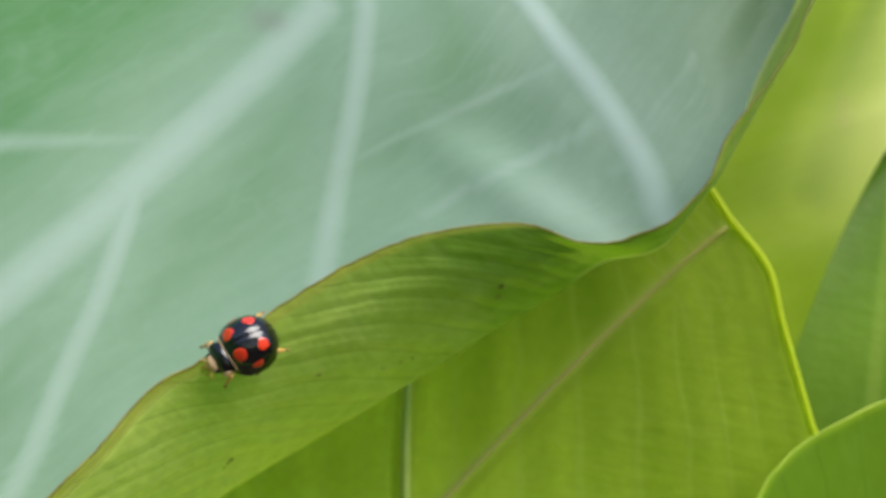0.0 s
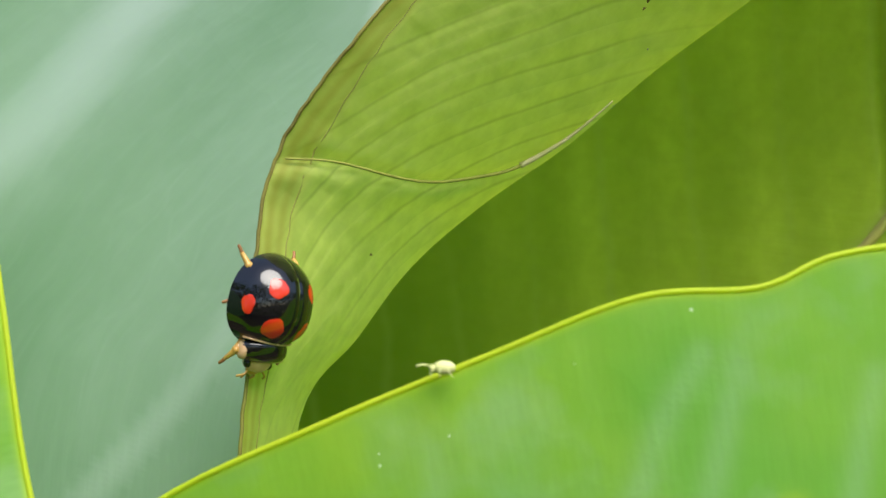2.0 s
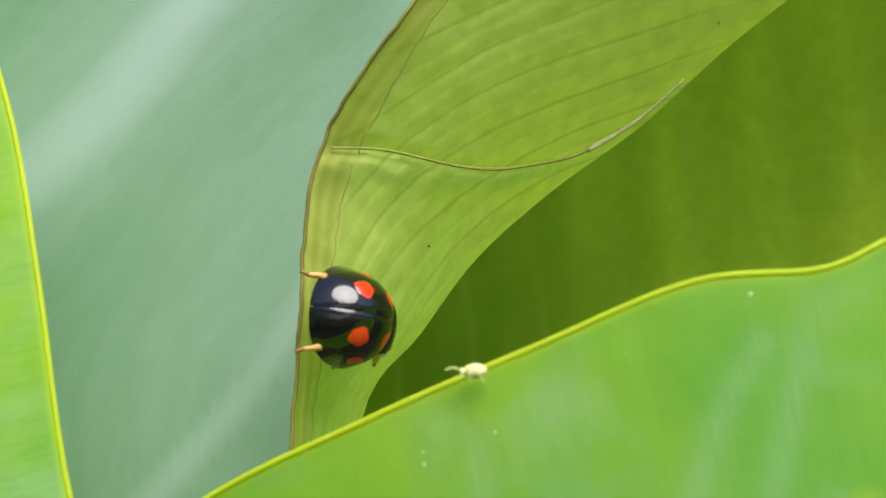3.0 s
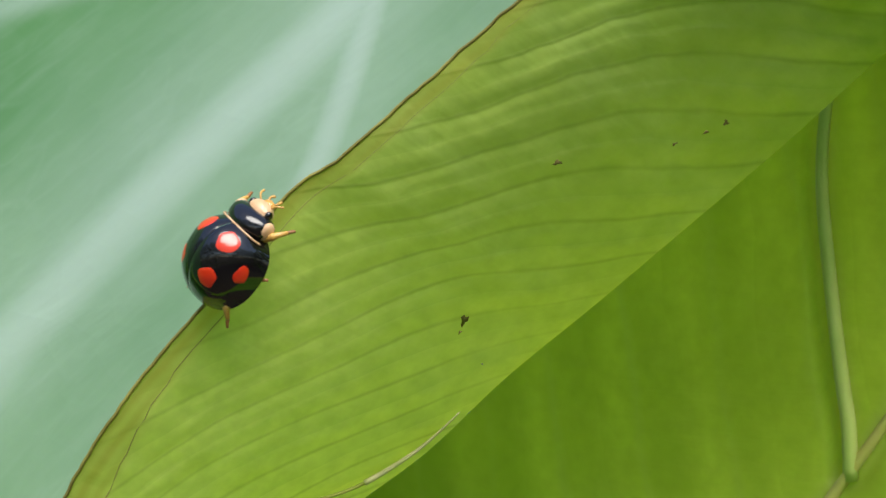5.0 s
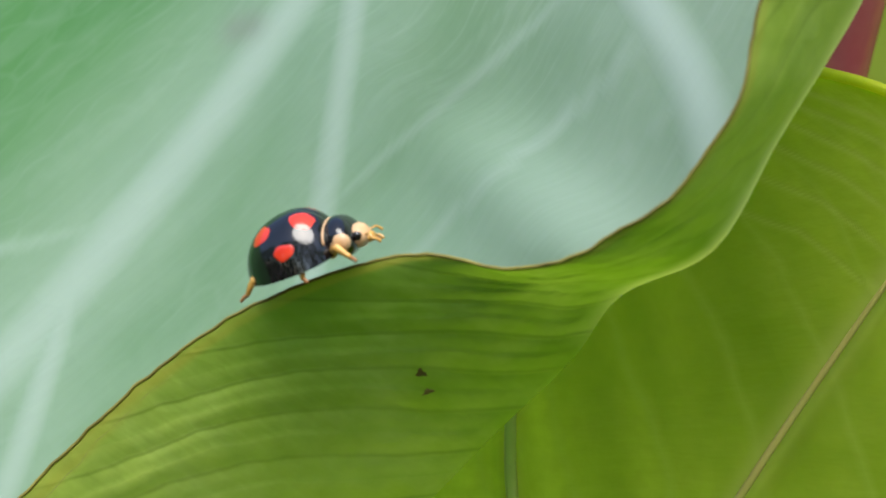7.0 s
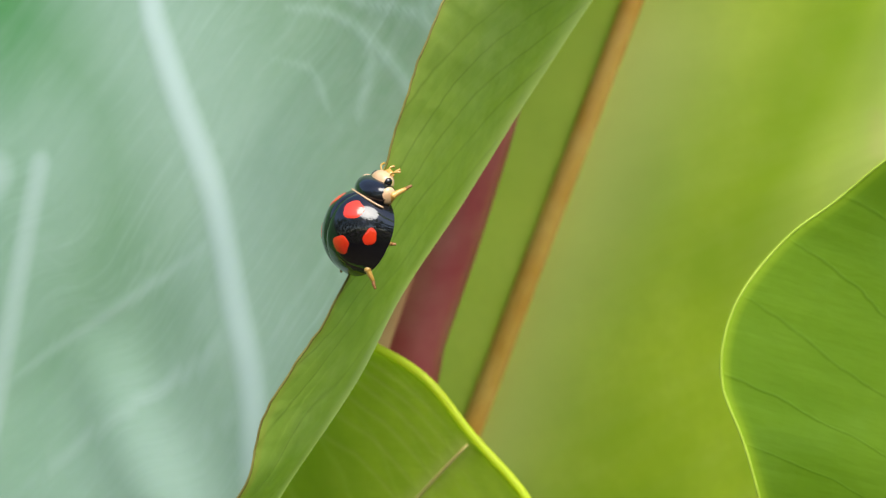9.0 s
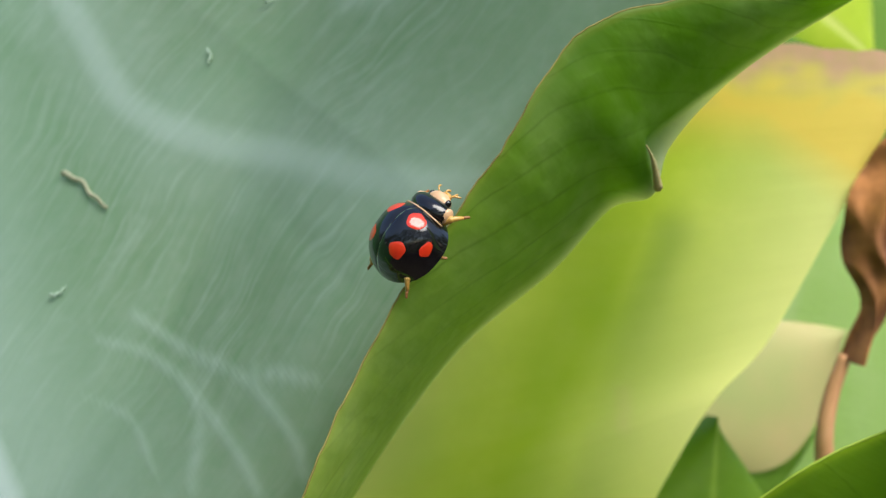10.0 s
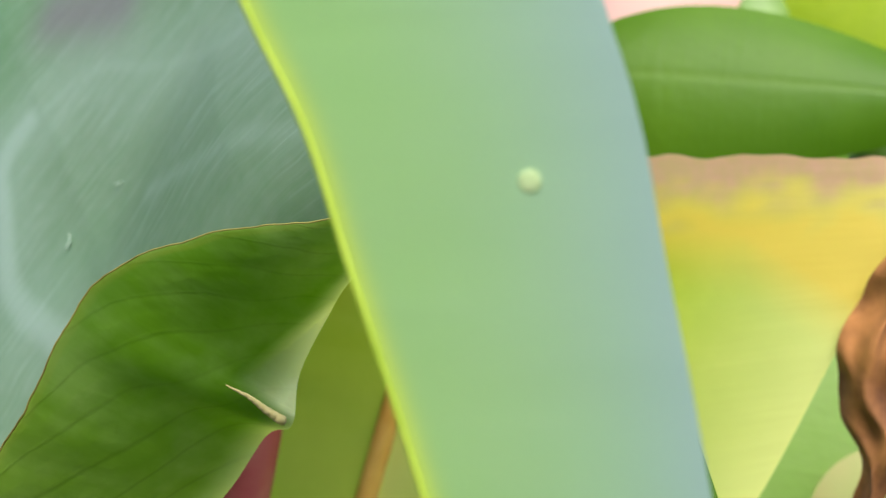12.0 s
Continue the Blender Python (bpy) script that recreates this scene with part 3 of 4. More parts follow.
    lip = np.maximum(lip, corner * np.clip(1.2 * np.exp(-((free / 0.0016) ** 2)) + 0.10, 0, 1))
    # leaf's own yellowing plus light and shade along the roll, painted in
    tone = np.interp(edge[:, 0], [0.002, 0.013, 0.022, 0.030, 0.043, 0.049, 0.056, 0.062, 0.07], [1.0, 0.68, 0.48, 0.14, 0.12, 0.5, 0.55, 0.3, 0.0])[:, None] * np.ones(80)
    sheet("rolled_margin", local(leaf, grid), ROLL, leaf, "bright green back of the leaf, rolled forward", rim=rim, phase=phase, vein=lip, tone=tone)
    tube("rim", local(leaf, edge), (0.00010, 0.00003), RIM, leaf, "olive-brown leaf edge")
    tube("vein", local(leaf, lay_on(rib[:58], grid, -0.00004)), (0.00005, 0.00010), OLIVE, leaf)
    tube("turned_lip", local(leaf, lay_on(rib[52:], grid, -0.00004)), (0.00016, 0.00004), LIP, leaf, "pale pinkish lip where the roll turns under")
    inner = np.array([grid[k, min(79, int(79 * band[k, 0] / width[k]))] for k in range(len(edge)) if -0.012 < edge[k, 2] and edge[k, 0] < 0.024])
    tube("edge_line", local(leaf, inner[::3] + np.array([0, 0.00002, 0])), (0.000045, 0.00002), OLIVE, leaf, "olive line inside the leaf edge")
    for name, at, size, turn, long in (("speck", (34.6, 0, 25.4), 0.22, 0, 1.2), ("speck", (34.7, 0, 24.6), 0.14, 0.3, 2.2), ("speck", (29.6, 0, 19.3), 0.13, 0.6, 1.3), ("speck", (28.7, 0, 18.9), 0.08, 0.4, 2.4),
                                       ("speck", (27.3, 0, 18.4), 0.07, 0.5, 2.5), ("speck", (22.1, 0, 17.6), 0.14, 0.2, 1.8), ("speck", (17.0, 0, 10.4), 0.18, 1.0, 2.2), ("speck", (16.7, 0, 9.8), 0.07, 0.9, 2.0), ("speck", (3.2, 0, -3.0), 0.08, 0, 1)):
        patch_on(name, at, grid, size, SPECK, turn, long, leaf, "dark brown fleck")
    patch_on("speck", (17.4, 0, 8.1), grid, 0.07, TWIG, 0, 1, leaf, "pale fleck")
    tip = lay_on(resample(spline([(77.0, 0, 74.2), (77.8, 0, 73.4), (78.4, 0, 72.5), (78.95, 0, 71.7)]), 30), grid, 0.0001)
    tube("spur_ridge", local(leaf, tip), (0.00003, 0.00028), PEACH_RIDGE, leaf, "cream and brown ridge of the turned corner")
    # the waxy face rises behind the roll
    fold = resample(fold, 620)
    n = len(fold)
    f = np.linspace(0, 1, n)
    calm = np.hanning(123)[1:-1]
    calm = np.stack([np.convolve(np.pad(fold[:, k], 60, mode="reflect", reflect_type="odd"), calm / calm.sum(), mode="valid") for k in range(3)], 1)
    share = np.interp(f, [0.60, 0.70, 0.80, 0.87], [0, 1, 1, 0])[:, None]
    fold = fold * (1 - share) + (calm + np.array([-0.0016, 0.0012, 0.0014])) * share
    ang = np.radians(np.interp(f, [0, 0.12, 0.3, 0.6, 0.72, 0.84, 0.92, 1], [188, 172, 138, 131, 138, 140, 118, 95]))
    d = np.concatenate([np.linspace(0, 0.012, 20), 0.012 + 0.118 * np.linspace(0.012, 1, 280) ** 1.15])
    back = np.zeros((n, len(d), 3))
    back[..., 0] = fold[:, 0:1] + np.cos(ang)[:, None] * d
    back[..., 2] = fold[:, 2:3] + np.sin(ang)[:, None] * d
    s = np.clip(d[None] / np.interp(f, [0, 0.66, 0.78, 1], [0.015, 0.015, 0.024, 0.024])[:, None], 0, 1)
    s = s * s * (3 - 2 * s)
    wide = np.hanning(243)[1:-1]
    even = np.convolve(np.pad(fold[:, 1], 120, mode="edge"), wide / wide.sum(), mode="valid")[:, None]
    q = np.clip(d / 0.007, 0, 1)[None]
    q = q * q * (3 - 2 * q)
    start = fold[:, 1:2] * (1 - q) + even * q + 0.0014 * np.clip(d / 0.0016, 0, 1)[None]
    back[..., 1] = start * (1 - s) + waxy_depth(back[..., 0], back[..., 2]) * s
    slow = np.hanning(83)[1:-1]
    slow = np.stack([np.convolve(np.pad(back[:, k, 1], 40, mode="reflect", reflect_type="odd"), slow / slow.sum(), mode="valid") for k in range(len(d))], 1)
    apart = np.clip((d - 0.002) / 0.008, 0, 1)[None] * np.interp(f, [0.62, 0.70, 0.86, 0.92], [0, 1, 1, 0])[:, None]
    back[..., 1] = back[..., 1] * (1 - apart) + slow * apart
    grey = np.interp(back[..., 0] + 0.15 * back[..., 2], [0.034, 0.062], [0, 0.9])
    veins = np.zeros(back.shape[:2])
    for curve, w, k in ((av1, 0.0026, 0.75), (av2, 0.0015, 0.75), (av3, 0.0014, 0.75), (av4, 0.0014, 0.95), (av5, 0.0017, 0.5), (av6, 0.0010, 0.45), (av7, 0.0014, 0.28), (av8, 0.0007, 0.18)):
        veins = np.maximum(veins, k * near(back, spline(curve), w))
    for curve, w, k in (([(27.5, 0, 35.2), (30.5, 0, 37.2), (35.3, 0, 40.1), (40.5, 0, 43.5), (43.4, 0, 45.6)], 0.0007, 0.5),
                        ([(31.6, 0, 30.6), (34.8, 0, 32.9), (38.6, 0, 35.5), (42.3, 0, 37.8), (44.9, 0, 40.2)], 0.0008, 0.6),
                        ([(36.8, 0, 30.7), (40.7, 0, 32.9), (44.0, 0, 34.7), (46.0, 0, 36.6)], 0.0006, 0.5),
                        ([(33.5, 0, 34.6), (37.5, 0, 37.4), (41.5, 0, 40.4)], 0.0003, 0.35),
                        ([(36.0, 0, 34.9), (39.5, 0, 36.9), (42.6, 0, 39.0)], 0.0003, 0.3),
                        ([(32.0, 0, 39.6), (36.5, 0, 43.2), (40.5, 0, 46.6)], 0.0004, 0.3),
                        ([(47.5, 0, 36.5), (49.0, 0, 40.5), (51.5, 0, 46.0)], 0.0004, 0.35),
                        ([(45.5, 0, 43.0), (48.5, 0, 47.5), (51.5, 0, 52.0)], 0.0003, 0.3)):
        veins = np.maximum(veins, k * near(back, spline(curve), w))
    for curve in ([(51.7, 0, 58.3), (54.7, 0, 55.4), (56.4, 0, 52.7)],
                  [(52.4, 0, 59.7), (55.9, 0, 58.7), (58.5, 0, 55.7), (59.0, 0, 53.9)],
                  [(46.5, 0, 59.9), (49.4, 0, 59.4), (51.7, 0, 58.3)],
                  [(53.1, 0, 57.1), (52.8, 0, 54.9), (52.4, 0, 52.7)],
                  [(49.0, 0, 61.5), (51.2, 0, 60.3), (52.4, 0, 59.7)],
                  [(45.5, 0, 56.5), (48.8, 0, 55.5), (50.2, 0, 53.1)],
                  [(55.9, 0, 58.7), (57.2, 0, 59.4), (59.6, 0, 59.3)]):
        veins = np.maximum(veins, 0.26 * near(back, spline(curve), 0.0004))
    bloom = 0.55 * np.interp(back[:, 0, 0], [0.0, 0.045, 0.06], [1, 1, 0])[:, None] * np.exp(-((d / 0.02) ** 2))[None]
    bloom = np.maximum(bloom, 0.42 * np.maximum(np.maximum(near(back, spline(av1), 0.008), near(back, spline(av3), 0.007)), np.maximum(near(back, spline(av2), 0.008), near(back, spline(av4), 0.008))))
    bloom = np.maximum(bloom, 0.22 * np.maximum(near(back, spline(av5), 0.005), near(back, spline(av7), 0.005)))
    aside = (-(back[..., 0] + 0.024) * 52 + (back[..., 2] + 0.004) * 48) / 70.8
    green = 0.85 * np.clip((aside - 0.003) / 0.012, 0, 1) * np.clip((0.034 - back[..., 0]) / 0.01, 0, 1)
    sheet("blade", local(leaf, back), WAXY, leaf, lush=green, tone=grey, vein=np.maximum(veins, bloom), rim=np.maximum(0.6 * near(back, np.array([(0.044, 0, 0.0985), (0.052, 0, 0.0985)]), 0.003), 0.3 * near(back, np.array([(0.0194, 0, 0.047), (0.0204, 0, 0.047)]), 0.0012)))
    stem = resample(spline([(-20, 34, 60), (-10, 60, 20), (0, 60, -100), (10, 40, -350), (20, 30, GROUND * 1000)]), 40)
    tube("petiole", local(leaf, stem), (0.003, 0.006), GREEN_STALK, leaf)
    return leaf, back


waxy_leaf, waxy_grid = build_rolled_leaf()


# bits of dry matter lying on the waxy face
def build_bit(points, r, material=TWIG):
    c = lay_on(resample(spline(points, 4), 12), waxy_grid, 0.0002)
    c[:, 2] += 0.0001 * np.sin(np.arange(12) * 1.7)
    ob = tube("plant_bit", c - c[6], (r, r * 0.6), material, None, sides=6, squash=0.5)
    ob.location = tuple(c[6])
    tagged(ob, "tiny pale dry plant bit on the waxy leaf", "plant bit")


build_bit([(43.6, 26, 70.6), (45.0, 25, 70.1), (45.7, 25, 69.3), (46.9, 24, 68.4)], 0.00022)
build_bit([(43.2, 22, 62.4), (43.8, 22, 62.6), (44.3, 22, 63.1)], 0.00012, FLAKE)
build_bit([(53.8, 26, 80.0), (54.1, 26, 79.5), (53.9, 26, 79.0)], 0.00011, FLAKE)
build_bit([(58.0, 26, 83.6), (58.7, 26, 83.9)], 0.00009, FLAKE)


# ---- the leaf behind the roll ----
def shaded_depth(x, z):
    x, z = x / 0.05, z / 0.05
    return np.clip(36.2 - 23.4 * x - 3.6 * z - 1.15 * x * z - 1.5 * z * z, -6, 38) * MM


def build_shaded_leaf():
    leaf = thing("shaded_leaf", (0.03, 0.05, GROUND), "green leaf with pale midrib and bright yellow edge, shaded", "leaf")
    rim_curve = resample(spline([(51.2, 7, 39.0)] + cmargin[1:] + [(71, 4, 4), (71, 5, -8), (66, 6, -25), (58, 8, -50)]), 460)
    inner = resample(spline([(50.2, 7, 39.2), (44, 9, 34.5), (37, 12, 29), (28, 16, 22), (17, 20, 13), (7, 22, 3), (-3, 24, -9), (-8, 25, -25), (-10, 26, -50)]), 460)
    t = np.linspace(0, 1, 240) ** 1.2
    grid = rim_curve[:, None] * (1 - t)[None, :, None] + inner[:, None] * t[None, :, None]
    grid[..., 1] = shaded_depth(grid[..., 0], grid[..., 2])
    vein = np.maximum(0.75 * near(grid, spline(cmidrib), 0.0007), 0.7 * near(grid, spline(cvein), 0.0006))
    grid[..., 1] += 0.0006 * near(grid, spline(cvein) + np.array([-0.0007, 0, 0]), 0.0004) + 0.0004 * near(grid, spline(cmidrib) + np.array([0.0006, 0, -0.0003]), 0.0005)
    rim = near(grid, rim_curve, 0.0005)
    tip = np.array([0.0535, 0, 0.0385])
    reach = np.hypot(grid[..., 0] - tip[0], grid[..., 2] - tip[2])
    away = np.sqrt(-np.log(np.maximum(near(grid, rim_curve, 0.02), 1e-9))) * 0.02
    phase = grid[..., 0] / 0.0055 + 0.12 * grid[..., 2] / 0.0055 + 3.2 * np.exp(-away / 0.006)
    shift = np.array([[noise.noise(Vector((180 * p[0], 180 * p[2], 9))) for p in row] for row in grid])
    for k, gap in enumerate((0.0011, 0.0019, 0.0029, 0.0041, 0.0055, 0.0072)):
        arc = np.exp(-(((away + 0.0005 * shift - gap) / 0.00017) ** 2)) * np.clip(1.25 - reach / (0.008 + 0.0022 * k), 0, 1)
        vein = np.maximum(vein, 0.42 * arc)
        grid[..., 1] -= 0.00005 * arc
    uneven = np.array([[noise.noise(Vector((300 * p[0], 60 * p[2], 3))) for p in row] for row in grid])
    # own greener tip; light through the middle and shade lower left painted in
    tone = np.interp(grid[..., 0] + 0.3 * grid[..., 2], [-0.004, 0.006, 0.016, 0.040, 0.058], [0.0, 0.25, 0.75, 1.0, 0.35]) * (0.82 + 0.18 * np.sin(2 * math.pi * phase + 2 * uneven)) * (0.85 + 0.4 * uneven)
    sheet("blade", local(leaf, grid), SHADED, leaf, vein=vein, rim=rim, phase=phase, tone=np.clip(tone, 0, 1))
    mid = lay_on(resample(spline([(18, 0, -26)] + cmidrib), 90), grid, 0.0)
    tube("midrib", local(leaf, mid), (0.00055, 0.0001), MIDRIB, leaf, "pinkish-brown midrib")
    side_vein = lay_on(resample(spline(cvein), 40), grid, 0.0)
    tube("side_vein", local(leaf, side_vein), (0.00045, 0.0003), VEIN, leaf, "pale side vein")
    rc = rim_curve.copy()
    rc[:, 1] = shaded_depth(rc[:, 0], rc[:, 2])
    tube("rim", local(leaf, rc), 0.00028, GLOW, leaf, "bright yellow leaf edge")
    stem = resample(spline([(2, 26, -60), (12, 40, -200), (30, 50, GROUND * 1000)]), 30)
    tube("petiole", local(leaf, stem), (0.002, 0.005), GREEN_STALK, leaf)


build_shaded_leaf()


# ---- the bright leaf in front ----
def build_front_leaf():
    leaf = thing("front_leaf", (0.01, -0.03, GROUND), "bright green leaf with a bright yellow rim and a notch", "leaf")
    for pts, ways, far, shift in ((dleft[::-1] + [(-5.5, -14.5, -27), (-3, -15, -36)], [(-1, -0.1, 0.1), (-1, -0.12, -0.3), (-0.6, -0.15, -1)], [40, 45, 40], 0),
                                  ([(-22, -10, -33)] + dedge[::-1] + [(56, -10, 4), (66, -9, 1)], [(0.5, -0.2, -1), (0.1, -0.18, -1), (0.15, -0.2, -1)], [30, 50, 60], 40)):
        edge = resample(spline(pts), 260)
        grid = fan(edge, ways, far, 110)
        grid[..., 1] += 0.0012 * np.sin(grid[..., 0] * 190 + shift) * np.linspace(0, 1, 110)[None]
        faint = np.zeros(grid.shape[:2])
        for v in ([(5.8, 0, -10.3), (6.1, 0, -12.2), (5.6, 0, -14.3), (5.3, 0, -18)], [(16.1, 0, -6.3), (14.5, 0, -9.1), (13.6, 0, -11.7), (11, 0, -16)], [(17.5, 0, -7), (16.5, 0, -11), (15.2, 0, -16)], [(23, 0, -7), (22.3, 0, -9.8), (21.1, 0, -16)]):
            faint = np.maximum(faint, 0.32 * near(grid, spline(v, 16), 0.0006))
        out = np.linalg.norm(grid - edge[:, None], axis=2)
        sheet("lobe", local(leaf, grid), BRIGHT, leaf, tone=0.40 * np.clip((out - 0.002) / 0.012, 0, 1), rim=np.maximum(near(grid, edge, 0.0002), 0.5 * near(grid, np.array([(0.0195, 0, -0.012), (0.0197, 0, -0.012)]), 0.00045)), vein=faint)
        tube("rim", local(leaf, edge), 0.00012, GLOW, leaf, "yellow leaf edge with its glow in the colour")
    stem = resample(spline([(10, -20, -50), (10, -24, -200), (10, -30, GROUND * 1000)]), 30)
    tube("petiole", local(leaf, stem), (0.003, 0.006), GREEN_STALK, leaf)


build_front_leaf()


# ---- smaller leaves beside the roll ----
def simple_leaf(name, label, edge_points, ways, lengths, material, rim_material, stem_points, steps=60, thick=0.00008, bloom=0.0, edge_wide=0.0004):
    edge = resample(spline(edge_points), 160)
    root = stem_points[-1]
    leaf = thing(name, (root[0] * MM, root[1] * MM, root[2] * MM), label, "leaf")
    grid = fan(edge, ways, lengths, steps)
    run = np.linspace(0, np.linalg.norm(np.diff(edge, axis=0), axis=1).sum(), len(edge))
    out = np.linalg.norm(grid - edge[:, None], axis=2)
    sheet("blade", local(leaf, grid), material, leaf, rim=near(grid, edge, edge_wide), phase=run[:, None] / 0.0042 + (out / 0.012) ** 1.5, vein=bloom * np.ones((len(edge), 1)) * np.linspace(0, 1, steps)[None] ** 2.6)
    tube("rim", local(leaf, edge), thick, rim_material, leaf)
    tube("petiole", local(leaf, resample(spline(stem_points), 30)), (0.002, 0.005), GREEN_STALK, leaf)
    return leaf


G0 = GROUND * 1000
simple_leaf("side_leaf", "mid-green leaf with fine dark curved veins", [(80, 0, 12), (77, -1, 24)] + gedge[:-1] + [(93, -2, 56.5), (98, -1, 57.5), (106, 1, 57)],
            [(1, 0, -0.1), (1, 0.02, -0.35), (0.9, 0.05, -0.6)], [45, 55, 50], SIDE, RIM_GREEN, [(100, 1, 15), (100, 5, -80), (98, 10, G0)])
simple_leaf("low_leaf", "mid-green leaf with dark curved veins in the corner", [(52, -4, -8), (58.9, -3, 9.5), (60.9, -3, 13), (63.4, -3, 15.3), (67, -3, 17.3), (70.6, -3, 19), (80, -3, 22)],
            [(1, 0, -0.6), (0.6, 0, -1), (0.3, 0, -1)], [40, 40, 40], SIDE, RIM_GREEN, [(75, -4, -18), (80, 0, -80), (86, 0, G0)])


def build_yellow_leaf():
    leaf = thing("yellowing_leaf", (0.07, 0.06, GROUND), "yellowing leaf with an orange-brown midrib and a dried brown tip", "leaf")
    rib = resample(spline([(38.5, 64, -30), (56.5, 56, 18), (62.6, 53, 34.5), (68.8, 50.3, 51), (75, 47.5, 67.6), (81, 45, 84)]), 160)
    edge = resample(spline([(82, 34, 10), (90, 34, 34), (98, 34, 50), (104, 34, 57), (111, 34, 70), (118, 34, 83)]), 160)
    t = np.linspace(0, 1, 90)
    right = edge[:, None] * (1 - t)[None, :, None] + rib[:, None] * t[None, :, None]
    left = rib[:, None] + (np.array([-0.9, 0.1, 0.2]) * 0.010)[None, None] * np.linspace(0, 1, 40)[None, 1:, None] * 2.6
    grid = np.concatenate([right, left], 1)
    top = np.clip((grid[..., 2] - np.interp(grid[..., 0], [0.085, 0.098, 0.104, 0.112], [0.0690, 0.0725, 0.0720, 0.0670])) / 0.0055, 0, 1) * np.clip((grid[..., 0] - 0.072) / 0.012, 0.35, 1)
    ragged = np.array([[noise.noise(Vector((a * 0.4, b * 0.16, 1))) for b in range(129)] for a in range(160)])
    dried = np.clip((grid[..., 2] + 0.0022 * ragged - 0.0780) / 0.0038, 0, 1)
    # paler towards the right edge and midrib: light put into the colour
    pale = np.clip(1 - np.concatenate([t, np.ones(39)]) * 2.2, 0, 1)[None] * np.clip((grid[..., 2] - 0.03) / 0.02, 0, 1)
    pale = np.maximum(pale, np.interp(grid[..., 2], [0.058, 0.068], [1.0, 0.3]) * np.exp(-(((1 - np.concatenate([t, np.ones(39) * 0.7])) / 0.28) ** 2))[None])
    grid[..., 2] += 0.0005 * ragged * np.clip((grid[..., 2] - 0.074) / 0.01, 0, 1)
    # olive-green line in the colour, with a fainter band on its left
    crease = np.array([(0.0885, 0, 0.040), (0.0905, 0, 0.046), (0.0965, 0, 0.066)])
    dull = np.maximum(1.0 * near(grid, crease, 0.0024), 0.7 * near(grid, crease - np.array([0.0055, 0, 0]), 0.0045))
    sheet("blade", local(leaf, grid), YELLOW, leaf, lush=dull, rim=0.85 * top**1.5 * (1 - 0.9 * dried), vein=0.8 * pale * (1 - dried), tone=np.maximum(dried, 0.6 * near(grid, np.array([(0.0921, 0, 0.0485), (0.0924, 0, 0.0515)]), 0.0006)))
    tube("midrib", local(leaf, rib + np.array([0, -0.0006, 0])), (0.0013, 0.0009), RIB, leaf, "orange-brown midrib")
    stem = resample(spline([(38.5, 64, -30), (50, 62, -200), (70, 60, G0)]), 30)
    tube("petiole", local(leaf, stem), (0.002, 0.005), GREEN_STALK, leaf)
    inner = resample(spline([(117.8, 33.5, 83), (114, 33.5, 76), (110.6, 33.5, 70), (110, 33.5, 67), (111.6, 33, 62), (110.6, 33, 55.5)]), 60)
    outer = resample(spline([(119.2, 33, 82.5), (118.2, 33, 76), (116.2, 33, 70), (116.2, 33, 65), (113.8, 33, 58.5), (111.2, 33, 55.2)]), 60)
    q = np.linspace(0, 1, 24)
    outer = inner + (outer - inner) * np.interp(np.linspace(0, 1, 60), [0, 0.03, 0.09, 1], [0.3, 0.75, 1, 1])[:, None]
    flap = inner[:, None] * (1 - q)[None, :, None] + outer[:, None] * q[None, :, None]
    flap[..., 1] -= 0.0028 * np.sin(math.pi * q * 1.15)[None]
    for a in range(60):
        for b in range(24):
            flap[a, b, 1] += 0.0016 * noise.noise(Vector((a * 0.09, b * 0.22, 0)))
            flap[a, b, 0] += 0.0010 * noise.noise(Vector((a * 0.13, b * 0.1, 5)))
    sheet("dry_flap", local(leaf, flap), DRY, leaf, "dried brown curled flap")
    tail = resample(spline([(111, 33, 55.8), (109.8, 33, 52), (109.4, 33, 48), (110.5, 34, 42)]), 24)
    tube("dry_tail", local(leaf, tail), (0.0006, 0.0010), PEACH, leaf, "orange dried tail", 10)


build_yellow_leaf()


def build_red_stalk():
    c = resample(spline([(65.5, 40, 75), (60.8, 40, 56), (55, 40, 38), (51.6, 40, 26), (46, 41, -20), (46, 42, -200), (46, 42, G0)]), 80)
    root = c[-1]
    ob = thing("red_stalk", tuple(root), "dark red leaf stalk rising behind the leaves", "stalk")
    tube("stem", local(ob, c), (0.0027, 0.006), RED_STALK, ob)
    ridge = c + np.array([-0.0030, -0.0012, 0])
    tube("ridge", local(ob, ridge[:60]), (0.0016, 0.0024), PINK_RIDGE, ob, "pinkish green ridge")


build_red_stalk()

near_leaf = simple_leaf("near_leaf", "pale green leaf blade close to the lens", [(86, -33, 100), (88.6, -33, 91.5), (90.5, -33, 87), (91.6, -33, 83), (93, -33, 78), (95, -33, 70), (97, -33, 60)],
            [(1, 0.1, 0), (1, 0.1, 0)], [11.4, 9.2, 7.6, 7.8], PALE, RIM_GREEN, [(101, -31, 58), (104, -25, -80), (108, -20, G0)], 30, 0.00010, 0.95, 0.00045)
dot = part("dot", ball(0, 0, 0, 0.33, 0.04, 0.33, 14), CREAM_DOT, near_leaf, "small pale yellow dot")
dot.location = Vector((0.0967, -0.03247, 0.0852)) - near_leaf.location
